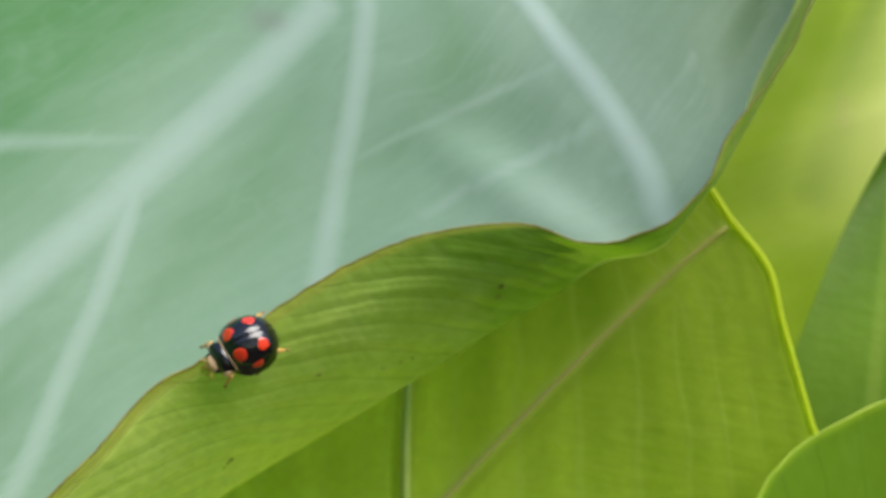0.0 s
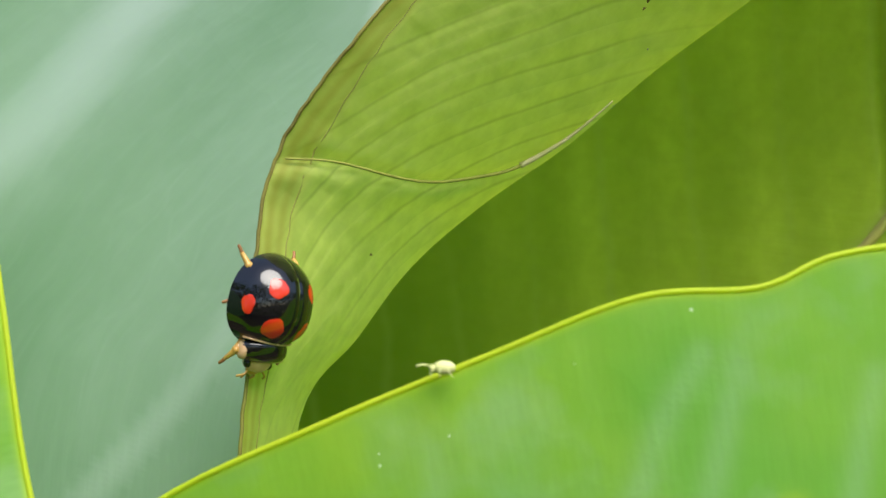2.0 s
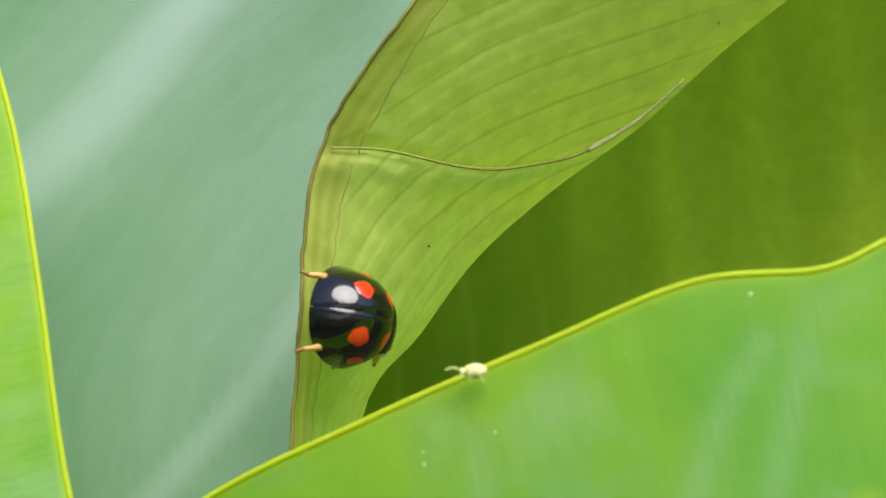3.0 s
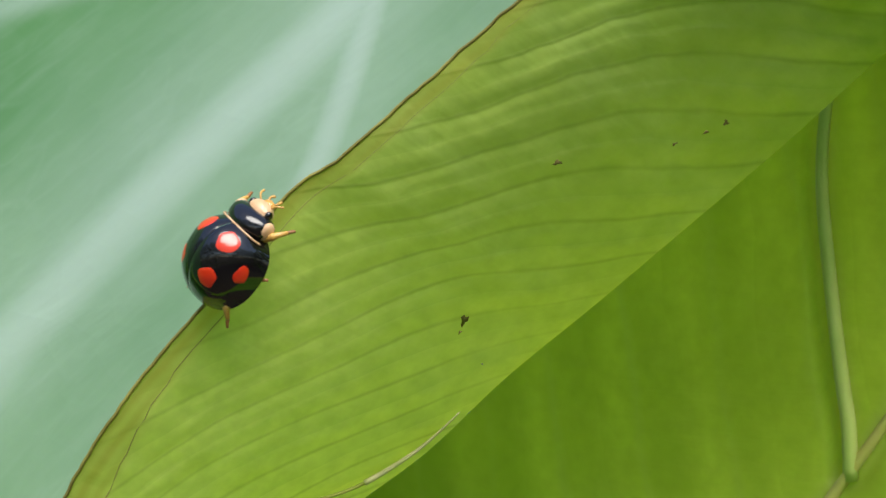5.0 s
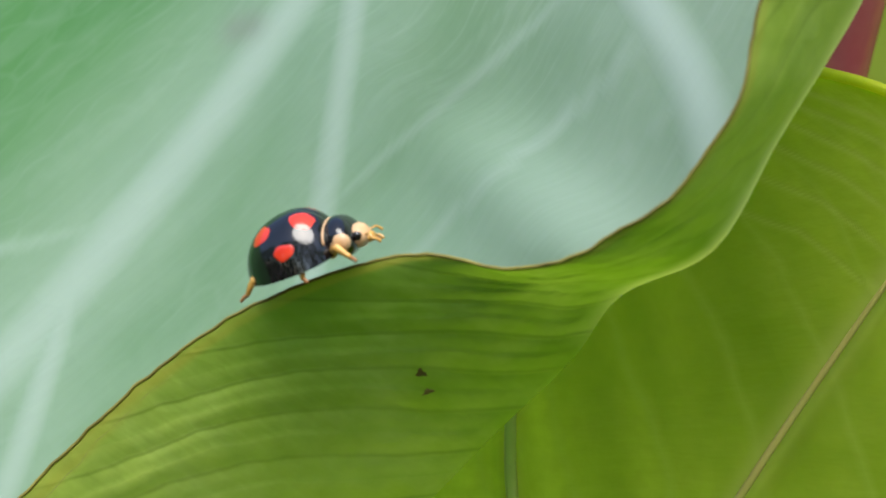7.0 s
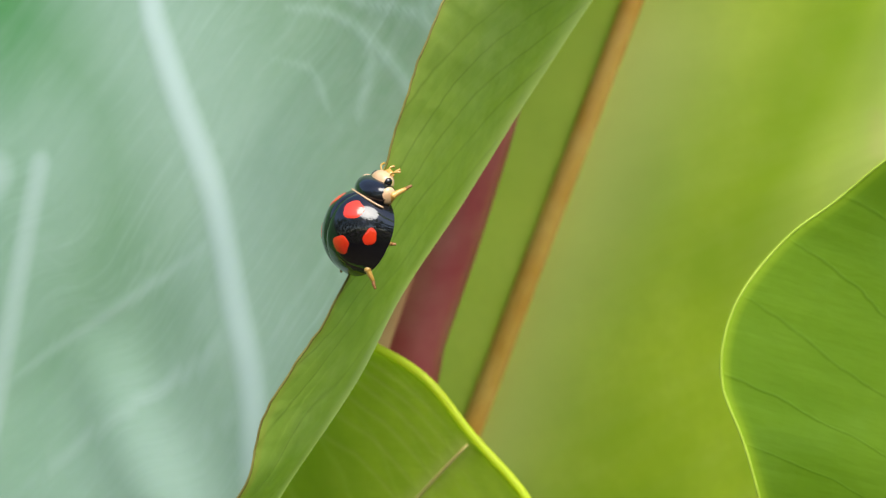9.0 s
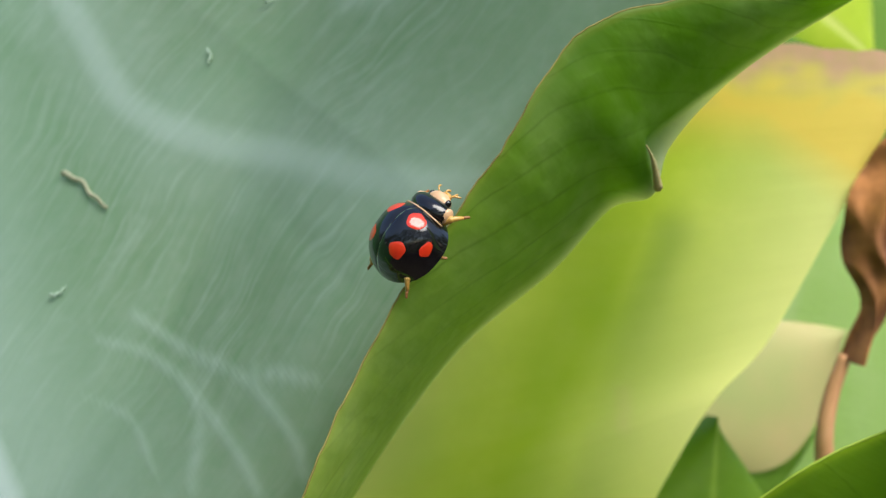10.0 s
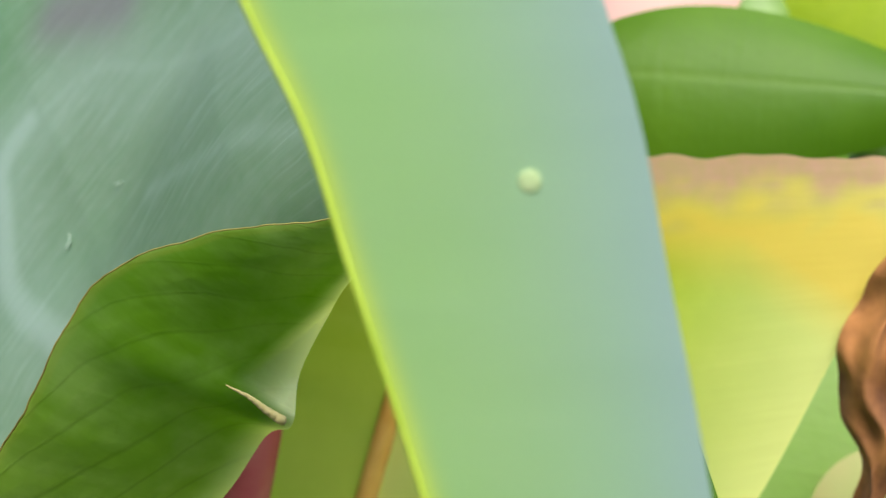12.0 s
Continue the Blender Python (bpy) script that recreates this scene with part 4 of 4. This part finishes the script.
simple_leaf("narrow_leaf", "narrow dark green leaf behind the pale blade", [(93, -7, 88), (94.5, -7, 83), (95.4, -7, 74), (95.6, -7, 64), (93.5, -7, 54), (90, -7, 44)],
            [(1, 0.1, 0), (1, 0.1, 0)], [1.2, 6.6, 10.0], DEEP, DEEP, [(93, -7, 44), (100, 0, -80), (104, 0, G0)], 20)


# ---- leaves and garden behind ----
def backdrop_leaf(name, label, x, y, z, size, turn, tilt, material, wide=0.36):
    root = (x * MM, y * MM + 0.02, GROUND)
    ob = thing(name, root, label, "leaf", "leaves in the garden behind")
    n, m = 50, 40
    u = np.linspace(0.001, 1, n)
    w = np.sin(math.pi * u ** 0.7) ** 0.9
    v = np.linspace(-1, 1, m)
    gx = v[None] * w[:, None] * wide * size
    gz = (u - 0.5)[:, None] * size * np.ones(m)
    gy = 0.05 * size * (v[None] ** 2) + 0.08 * size * (u[:, None] - 0.5) ** 2
    g = np.stack([gx, gy, gz], -1) * MM
    rot = np.array(Euler((radians(tilt), 0, radians(0))).to_matrix() @ Euler((0, radians(turn), 0)).to_matrix())
    g = g @ rot.T + np.array([x, y, z]) * MM
    vein = 0.6 * np.exp(-((v[None] / 0.05) ** 2)) * np.ones((n, 1))
    sheet("blade", local(ob, g), material, ob, vein=vein)
    c = resample(spline([(x, y + 3, z - 0.3 * size), (x, y + 25, z - 0.8 * size), (x, y + 20, G0)]), 30)
    tube("petiole", local(ob, c), (0.003, 0.007), GREEN_STALK, ob)


for x, y, z, size, turn, tilt, mat in (
    (118, 78, 20, 90, 75, -20, MIDGREEN), (124, 72, 48, 75, 12, -8, LIGHTGREEN),
    (150, 130, 40, 140, 10, -10, MIDGREEN), (170, 160, 90, 150, 35, -15, MIDGREEN), (112, 150, 40, 150, 0, -15, YELLOW)):
    backdrop_leaf("garden_leaf", "green garden leaf out of focus behind", x, y, z, size, turn, tilt, mat)
backdrop_leaf("garden_leaf", "deep green garden leaf out of focus behind", 108, 82, 90, 50, 98, -20, DEEP, 0.19)
backdrop_leaf("garden_leaf", "yellow-green garden leaf out of focus behind", 123, 96, 103, 60, -56, -6, YELLOW, 0.25)
backdrop_leaf("garden_leaf", "dull green garden leaf beside the yellowing leaf", 102, 41, 20, 56, 6, -8, DUSK)
backdrop_leaf("pink_petal", "large pink petal out of focus behind", 98, 125, 105, 40, 70, -20, PINK)
backdrop_leaf("dry_leaf", "dull peach-coloured dry leaf out of focus behind", 121.0, 67, 46.5, 24, 58, -10, PEACH_LEAF)
backdrop_leaf("garden_leaf", "green garden leaf out of focus behind", 116, 67, 37, 26, 72, -10, MIDGREEN, 0.3)
c = resample(spline([(84, 52, 13), (98.7, 50, 16.3), (110, 50, 19), (125, 52, 23)]), 30)
twig = tube("brown_stalk", c - c[0], 0.0012, BROWN_STALK)
twig.location = tuple(c[0])
tagged(twig, "thin brown stalk lying behind the leaves", "stalk")


def build_leaf_screen():
    """One mass of small leaves with gaps, all round, some metres off: added to block low sky."""
    rng = np.random.default_rng(3)
    n = 11000
    a = rng.uniform(0, 2 * math.pi, n)
    r = 1.5 + 0.9 * rng.random(n) ** 0.7
    # taller on the camera side, so the shell reflects less sky
    top = 0.75 - 0.85 * np.sin(a) + 0.15 * np.sin(3 * a) + 0.1 * np.sin(7 * a + 1)
    z = GROUND + (top - GROUND) * rng.random(n) ** 0.9 * (0.75 + 0.25 * rng.random(n))
    c = np.stack([0.05 + r * np.cos(a), r * np.sin(a), z], 1)
    d = rng.normal(size=(n, 3))
    d /= np.linalg.norm(d, axis=1)[:, None]
    e = np.cross(d, rng.normal(size=(n, 3)))
    e /= np.linalg.norm(e, axis=1)[:, None]
    h = np.cross(d, e)
    l = rng.uniform(0.05, 0.10, n)[:, None]
    pts = np.stack([c - d * l, c - e * l * 0.45 + h * l * 0.12, c + d * l, c + e * l * 0.45 + h * l * 0.12], 1).reshape(-1, 3)
    q = np.arange(n)[:, None] * 4
    faces = np.concatenate([q + [0, 1, 2], q + [0, 2, 3]])
    ob = link_mesh("leaf_screen", pts, faces, SCREEN_LEAF, smooth=False)
    tagged(ob, "added ring of dark green leaves blocking low sky", "shrubs", kind="stuff")


build_leaf_screen()


# ---- the beetle ----
SHELL_LONG, SHELL_WIDE, SHELL_TALL = 4.5, 2.12, 2.2
BEETLE_SIZE = 0.95


def shell_width(u):
    """Outline of the wing cases, round at the shoulders and a little narrower behind."""
    return max(0.0, 1 - abs(2 * u - 1) ** 2.5) ** 0.52 * (1.03 - 0.10 * u * u)


def shell_height(u):
    """Height of the dome along its length, steeper behind."""
    return max(0.0, 1 - abs((u - 0.44) / (0.44 if u < 0.44 else 0.56)) ** 2.3) ** 0.58


def shell_point(side, u, a, lift=0.0):
    """A point on one wing case: u from the shoulders back, a from the seam down to the rim."""
    flare = 1 + 0.05 * max(0.0, a - 1.25) ** 2 * 9
    wide, tall = (SHELL_WIDE + lift) * shell_width(u), (SHELL_TALL + lift) * shell_height(u)
    seam = 0.05 * math.exp(-((a / 0.06) ** 2))
    return Vector((side * (wide * math.sin(a) * flare + 0.012) * MM, SHELL_LONG * (0.5 - u) * MM, (0.55 + tall * math.cos(a) - seam) * MM))


def half_dome(side):
    """One wing case: half of a domed shell, open below, with a narrow flared rim and a sunk seam."""
    bm = bmesh.new()
    n, m = 40, 26
    rows = []
    for i in range(n + 1):
        u = 0.5 - 0.5 * math.cos(math.pi * (0.06 + 0.94 * i / n))
        rows.append([bm.verts.new(shell_point(side, u, (math.pi / 2 + 0.06) * (j / m) ** 1.15)) for j in range(m + 1)])
    for i in range(n):
        for j in range(m):
            q = (rows[i][j], rows[i + 1][j], rows[i + 1][j + 1], rows[i][j + 1])
            bm.faces.new(q if side > 0 else q[::-1])
    bmesh.ops.remove_doubles(bm, verts=bm.verts, dist=1e-7)
    bmesh.ops.recalc_face_normals(bm, faces=bm.faces)
    return bm


def spot_mesh(side, u0, a0, ru, ra):
    """A red marking that lies on the wing case, with a slightly uneven outline."""
    bm = bmesh.new()
    rings = []
    centre = bm.verts.new(shell_point(side, u0, a0, 0.022))
    for k in range(1, 6):
        ring = []
        for j in range(28):
            t = 2 * math.pi * j / 28
            wob = 1 + 0.07 * math.sin(3 * t + u0 * 9) + 0.04 * math.sin(5 * t + a0 * 7)
            ring.append(bm.verts.new(shell_point(side, u0 + ru * wob * k / 5 * math.cos(t), max(0.05, a0 + ra * wob * k / 5 * math.sin(t)), 0.022 if k < 5 else 0.002)))
        rings.append(ring)
    for j in range(28):
        bm.faces.new((centre, rings[0][j], rings[0][(j + 1) % 28]))
        for k in range(4):
            bm.faces.new((rings[k][j], rings[k + 1][j], rings[k + 1][(j + 1) % 28], rings[k][(j + 1) % 28]))
    bmesh.ops.recalc_face_normals(bm, faces=bm.faces)
    return bm


def neck_shield():
    """The pronotum: a broad saddle, wider behind, with front corners drawn forward round the head."""
    bm = bmesh.new()
    bmesh.ops.create_uvsphere(bm, u_segments=28, v_segments=18, radius=1)
    for v in bm.verts:
        x, y, z = v.co
        wide = 1.52 - 0.26 * (y + 1) / 2
        v.co = Vector((x * wide * MM, (2.24 + 0.68 * y + 0.26 * x * x * (1 if y > 0 else 0.2)) * MM, (0.98 + 0.88 * z - 0.16 * y - 0.12 * x * x) * MM))
    return bm


def build_leg(bug, side, root, knee, ankle, toe):
    """A leg of thigh, shin and foot that swings on its root."""
    r = np.array(root, float) * np.array([side, 1, 1])
    pts = [tuple(np.array(p, float) * np.array([side, 1, 1]) - r) for p in (root, knee, ankle, toe)]
    leg = tube("leg", resample(spline([pts[0], tuple(0.5 * np.add(pts[0], pts[1]) + np.array([0, 0, 0.06])), pts[1]], 5), 8), (0.00021, 0.00019), AMBER, bug, sides=9)
    tube("shin", resample(spline([pts[1], tuple(0.5 * np.add(pts[1], pts[2]) + np.array([0.03 * side, 0, 0.04])), pts[2]], 5), 8), (0.00017, 0.00010), AMBER, leg, sides=8)
    tube("foot", resample(spline([pts[2], tuple(0.5 * np.add(pts[2], pts[3]) + np.array([0, 0, 0.03])), pts[3]], 4), 8), (0.00010, 0.00007), AMBER_DARK, leg, "dark amber foot", sides=7)
    part("joint", ball(*pts[1], 0.2, 0.2, 0.19, 10), AMBER, leg)
    leg.location = Vector(r) * MM
    return leg


def build_beetle():
    bug = thing("ladybird", (0, 0, 0), "glossy black ladybird with red spots on the leaf edge", "ladybird")
    legs = []
    for side in (-1, 1):
        case = part("wing_case", half_dome(side), SHELL, bug)
        for u0, a0, ru, ra in ((0.25, 0.50, 0.105, 0.27), (0.45, 1.16, 0.10, 0.15), (0.66, 0.56, 0.10, 0.23)):
            part("spot", spot_mesh(side, u0, a0, ru, ra), SPOT, case, "red spot")
    part("belly", ball(0, 0, 0.60, 1.85, 2.05, 0.42, 20), BELLY, bug, "dark reddish-brown belly")
    part("pronotum", neck_shield(), SHELL, bug)
    collar = [(1.50 * math.sin(t), 1.86 - 0.1 * math.sin(t) ** 2, 0.95 + 0.87 * math.cos(t)) for t in np.linspace(-1.45, 1.45, 11)]
    tube("collar", resample(spline(collar, 4), 36), 0.00005, CREAM, bug, "thin cream line behind the pronotum", 6)
    part("head", ball(0, 2.86, 0.74, 0.80, 0.52, 0.52, 18), CREAM, bug, "cream and amber head")
    part("mouth", ball(0, 3.28, 0.54, 0.38, 0.26, 0.24, 12), AMBER, bug, "amber mouthparts")
    for side in (-1, 1):
        part("cheek", ball(side * 1.18, 2.36, 0.88, 0.24, 0.46, 0.40, 16), CREAM, bug, "cream side of the pronotum")
        part("eye", ball(side * 0.68, 2.96, 0.84, 0.17, 0.23, 0.21, 12), SHELL, bug, "black eye")
        feeler = resample(spline([(side * 0.40, 3.25, 0.74), (side * 0.68, 3.5, 0.76), (side * 0.86, 3.66, 0.5)], 5), 12)
        tube("feeler", feeler, (0.00004, 0.00006), AMBER, bug, sides=7)
        tube("palp", resample(spline([(side * 0.22, 3.4, 0.5), (side * 0.34, 3.6, 0.4), (side * 0.28, 3.72, 0.22)], 4), 8), (0.00005, 0.00007), AMBER, bug, sides=7)
        legs.append((build_leg(bug, side, (0.85, 1.75, 0.5), (1.5, 2.35, 0.7), (1.66, 2.85, 0.2), (1.8, 3.1, -0.02)), side, 0.0 if side > 0 else math.pi))
        legs.append((build_leg(bug, side, (1.0, 0.45, 0.5), (1.9, 0.55, 0.66), (2.08, 0.45, 0.15), (2.26, 0.6, -0.02)), side, math.pi if side > 0 else 0.0))
        legs.append((build_leg(bug, side, (0.95, -0.85, 0.5), (1.55, -1.55, 0.62), (1.62, -2.05, 0.15), (1.75, -2.4, -0.02)), side, 0.0 if side > 0 else math.pi))
    for ob in bug.children_recursive:
        ob.data.transform(Matrix.Scale(BEETLE_SIZE, 4))
        ob.location *= BEETLE_SIZE
    return bug, legs


beetle, beetle_legs = build_beetle()


def build_aphid():
    ob = thing("aphid", (0.0058, -0.0133, -0.0077), "tiny pale yellow aphid on the leaf rim", "aphid")
    part("body", ball(0, 0, 0.36, 0.55, 0.32, 0.34, 12), APHID, ob)
    part("head", ball(-0.55, 0, 0.32, 0.2, 0.2, 0.18, 10), APHID, ob)
    for k, x in enumerate((-0.4, -0.1, 0.3)):
        for side in (-1, 1):
            leg = resample(spline([(x, side * 0.2, 0.3), (x - 0.15, side * 0.45, 0.3), (x - 0.3 + 0.2 * k, side * 0.6, -0.05)], 3), 6)
            tube("leg", leg, 0.00002, APHID, ob, sides=5)
    for side in (-1, 1):
        tube("feeler", resample(spline([(-0.65, side * 0.1, 0.4), (-1.0, side * 0.2, 0.5), (-1.35, side * 0.3, 0.4)], 3), 6), 0.000025, APHID, ob, sides=5)
    for o in ob.children:
        o.data.transform(Matrix.Scale(0.82, 4))
    return ob


aphid = build_aphid()


def facing(at, head, up):
    """A pose from a place, the way of the head and the way of the back."""
    z = Vector(up).normalized()
    y = Vector(head)
    y = (y - z * y.dot(z)).normalized()
    x = y.cross(z)
    return Matrix(((x.x, y.x, z.x, at[0]), (x.y, y.y, z.y, at[1]), (x.z, y.z, z.z, at[2]), (0, 0, 0, 1)))


BEETLE_WAY = [
    (0, (0.0163, -0.0040, 0.0194), (-0.8, 0, -0.55), (-0.26, -0.89, 0.38)),
    (0.2, (0.0134, -0.0043, 0.0161), (-0.80, -0.01, -0.59), (-0.26, -0.89, 0.38)),
    (0.3, (0.0117, -0.0042, 0.0147), (-0.80, -0.02, -0.60), (-0.27, -0.89, 0.38)),
    (0.5, (0.0089, -0.0041, 0.0128), (-0.75, 0, -0.6), (-0.27, -0.89, 0.38)),
    (0.7, (0.0084, -0.0041, 0.0114), (-0.80, -0.01, -0.60), (-0.27, -0.89, 0.37)),
    (0.8, (0.0076, -0.0040, 0.0099), (-0.75, 0, -0.55), (-0.27, -0.89, 0.37)),
    (0.9, (0.0071, -0.0042, 0.0090), (-0.79, -0.00, -0.62), (-0.27, -0.90, 0.35)),
    (1.0, (0.0054, -0.0043, 0.0077), (-0.7, 0, -0.65), (-0.26, -0.90, 0.30)),
    (1.2, (0.0035, -0.0048, 0.0049), (-0.58, -0.02, -0.81), (-0.25, -0.95, 0.20)),
    (1.3, (0.0033, -0.0049, 0.0026), (-0.49, -0.02, -0.87), (-0.24, -0.96, 0.15)),
    (1.5, (0.0004, -0.0049, -0.0001), (-0.35, 0, -0.93), (0.0, -0.99, 0.06)),
    (1.7, (-0.0005, -0.0049, -0.0021), (-0.30, 0.01, -0.95), (0.38, -0.92, -0.05)),
    (1.8, (-0.0007, -0.0050, -0.0028), (-0.28, 0.01, -0.96), (0.55, -0.83, -0.08)),
    (2, (-0.0017, -0.0049, -0.0050), (-0.20, 0, -0.95), (0.74, -0.66, -0.12)),
    (2.2, (-0.0021, -0.0049, -0.0072), (-0.10, -0.00, -0.99), (0.84, -0.53, -0.08)),
    (2.3, (-0.0018, -0.0049, -0.0080), (-0.02, 0.01, -1.00), (0.86, -0.50, -0.06)),
    (2.5, (-0.0012, -0.0050, -0.0077), (0.16, 0.15, -1), (0.87, -0.48, 0.04)),
    (2.7, (-0.0008, -0.0052, -0.0070), (0.42, 0.5, -0.75), (0.82, -0.56, 0.06)),
    (2.8, (-0.0013, -0.0053, -0.0058), (0.56, 0.59, -0.58), (0.80, -0.58, 0.06)),
    (3, (-0.0005, -0.0054, -0.0060), (0.48, 0.86, -0.25), (0.83, -0.53, 0.05)),
    (3.2, (-0.0005, -0.0054, -0.0062), (0.52, 0.85, 0.05), (0.82, -0.55, 0.05)),
    (3.6, (0.0009, -0.0058, -0.0048), (0.85, 0.2, 0.5), (0.15, -0.97, 0.05)),
    (4.1, (0.0024, -0.0058, 0.0010), (0.6, 0, 0.8), (-0.15, -0.97, 0.08)),
    (4.8, (0.0071, -0.0050, 0.0104), (0.5, -0.1, 0.85), (-0.30, -0.94, 0.12)),
    (5, (0.0081, -0.0052, 0.0131), (0.6, 0, 0.8), (-0.38, -0.88, 0.28)),
    (5.2, (0.0093, -0.0055, 0.0152), (0.74, -0.03, 0.67), (-0.51, -0.67, 0.54)),
    (5.3, (0.0101, -0.0056, 0.0157), (0.79, -0.07, 0.61), (-0.55, -0.52, 0.65)),
    (5.5, (0.0121, -0.0057, 0.0176), (0.8, -0.1, 0.55), (-0.57, -0.30, 0.77)),
    (5.7, (0.0145, -0.0056, 0.0188), (0.81, -0.06, 0.59), (-0.59, -0.22, 0.78)),
    (5.8, (0.0156, -0.0056, 0.0198), (0.80, -0.04, 0.60), (-0.59, -0.21, 0.78)),
    (6, (0.0172, -0.0058, 0.0219), (0.8, 0, 0.6), (-0.59, -0.20, 0.78)),
    (6.2, (0.0202, -0.0059, 0.0234), (0.82, 0.01, 0.57), (-0.55, -0.21, 0.81)),
    (6.3, (0.0210, -0.0061, 0.0242), (0.84, 0.01, 0.54), (-0.52, -0.22, 0.82)),
    (6.5, (0.0241, -0.0062, 0.0266), (0.87, 0, 0.48), (-0.47, -0.25, 0.85)),
    (6.7, (0.0268, -0.0063, 0.0277), (0.90, -0.05, 0.44), (-0.44, -0.25, 0.86)),
    (6.8, (0.0273, -0.0065, 0.0281), (0.91, -0.08, 0.41), (-0.41, -0.26, 0.87)),
    (7, (0.0305, -0.0067, 0.0297), (0.95, -0.1, 0.25), (-0.27, -0.29, 0.92)),
    (7.2, (0.0336, -0.0072, 0.0302), (0.98, 0, 0.02), (-0.02, -0.30, 0.95)),
    (7.6, (0.0400, -0.0087, 0.0293), (0.97, 0, 0.1), (-0.05, -0.35, 0.93)),
    (8.0, (0.0452, -0.0098, 0.0319), (0.78, 0, 0.6), (-0.45, -0.45, 0.77)),
    (8.4, (0.0490, -0.0108, 0.0385), (0.45, 0, 0.88), (-0.70, -0.55, 0.40)),
    (8.8, (0.0527, -0.0112, 0.0450), (0.45, 0, 0.88), (-0.72, -0.59, 0.37)),
    (9, (0.0546, -0.0112, 0.0471), (0.4, 0, 0.9), (-0.74, -0.59, 0.33)),
    (9.2, (0.0553, -0.0109, 0.0523), (0.43, -0.00, 0.90), (-0.72, -0.60, 0.34)),
    (9.3, (0.0565, -0.0108, 0.0545), (0.45, -0.00, 0.89), (-0.71, -0.61, 0.36)),
    (9.5, (0.0578, -0.0104, 0.0587), (0.5, 0, 0.85), (-0.68, -0.61, 0.40)),
    (9.7, (0.0613, -0.0098, 0.0630), (0.55, 0.00, 0.84), (-0.67, -0.60, 0.44)),
    (9.8, (0.0622, -0.0094, 0.0646), (0.56, 0.00, 0.83), (-0.67, -0.59, 0.46)),
    (10, (0.0631, -0.0083, 0.0685), (0.6, 0, 0.8), (-0.64, -0.60, 0.48)),
    (10.2, (0.0663, -0.0080, 0.0707), (0.58, 0.00, 0.81), (-0.57, -0.71, 0.41)),
    (10.3, (0.0666, -0.0077, 0.0714), (0.55, 0.00, 0.84), (-0.52, -0.78, 0.34)),
    (10.4, (0.0679, -0.0077, 0.0717), (0.52, -0.00, 0.86), (-0.47, -0.84, 0.28)),
    (10.5, (0.0681, -0.0076, 0.0717), (0.5, 0, 0.85), (-0.45, -0.86, 0.26)),
    (10.6, (0.0692, -0.0077, 0.0717), (0.51, -0.00, 0.86), (-0.45, -0.86, 0.26)),
    (10.7, (0.0702, -0.0078, 0.0728), (0.51, -0.00, 0.86), (-0.45, -0.85, 0.26)),
    (10.8, (0.0719, -0.0079, 0.0749), (0.52, -0.00, 0.85), (-0.45, -0.85, 0.27)),
    (10.9, (0.0727, -0.0078, 0.0762), (0.54, -0.00, 0.84), (-0.46, -0.84, 0.29)),
    (11, (0.0730, -0.0076, 0.0784), (0.55, 0, 0.8), (-0.47, -0.82, 0.32)),
    (11.1, (0.0742, -0.0076, 0.0786), (0.66, -0.00, 0.76), (-0.45, -0.80, 0.39)),
    (11.2, (0.0753, -0.0076, 0.0796), (0.80, -0.00, 0.60), (-0.37, -0.79, 0.49)),
    (11.3, (0.0774, -0.0077, 0.0801), (0.92, -0.01, 0.39), (-0.25, -0.77, 0.58)),
    (11.4, (0.0799, -0.0077, 0.0808), (0.98, -0.01, 0.19), (-0.13, -0.76, 0.63)),
    (11.5, (0.0803, -0.0077, 0.0816), (0.97, 0, 0.1), (-0.07, -0.75, 0.65)),
    (11.6, (0.0830, -0.0078, 0.0815), (0.99, 0.00, 0.11), (-0.07, -0.73, 0.68)),
    (11.7, (0.0852, -0.0080, 0.0815), (0.99, 0.01, 0.15), (-0.10, -0.70, 0.71)),
    (11.8, (0.0863, -0.0085, 0.0812), (0.98, 0.02, 0.22), (-0.15, -0.64, 0.75)),
    (12, (0.0900, -0.0090, 0.0850), (0.9, 0, 0.5), (-0.3, -0.5, 0.8)),
]


APHID_WAY = [(0, 7.8, -7.3), (1.0, 7.7, -7.3), (1.5, 6.5, -7.3), (2.0, 6.25, -7.4), (2.5, 5.9, -7.8), (3.0, 5.8, -7.8), (12.0, 5.8, -7.8)]


def motions():
    walk(beetle, [(t, facing(at, head, up)) for t, at, head, up in BEETLE_WAY])
    # six legs step in two sets of three, about three strides a second
    for leg, side, set_off in beetle_legs:
        x, y, z = leg.location
        rows = []
        for k in range(121):
            a = 2 * math.pi * 2.7 * k / 10 + set_off
            rows.append((k / 10, pose(x, y, z, 0, -side * 7 * max(0.0, math.cos(a)), side * 13 * math.sin(a))))
        walk(leg, rows)
    walk(aphid, [(t, pose(x * MM, -13.3 * MM, z * MM)) for t, x, z in APHID_WAY])


motions()
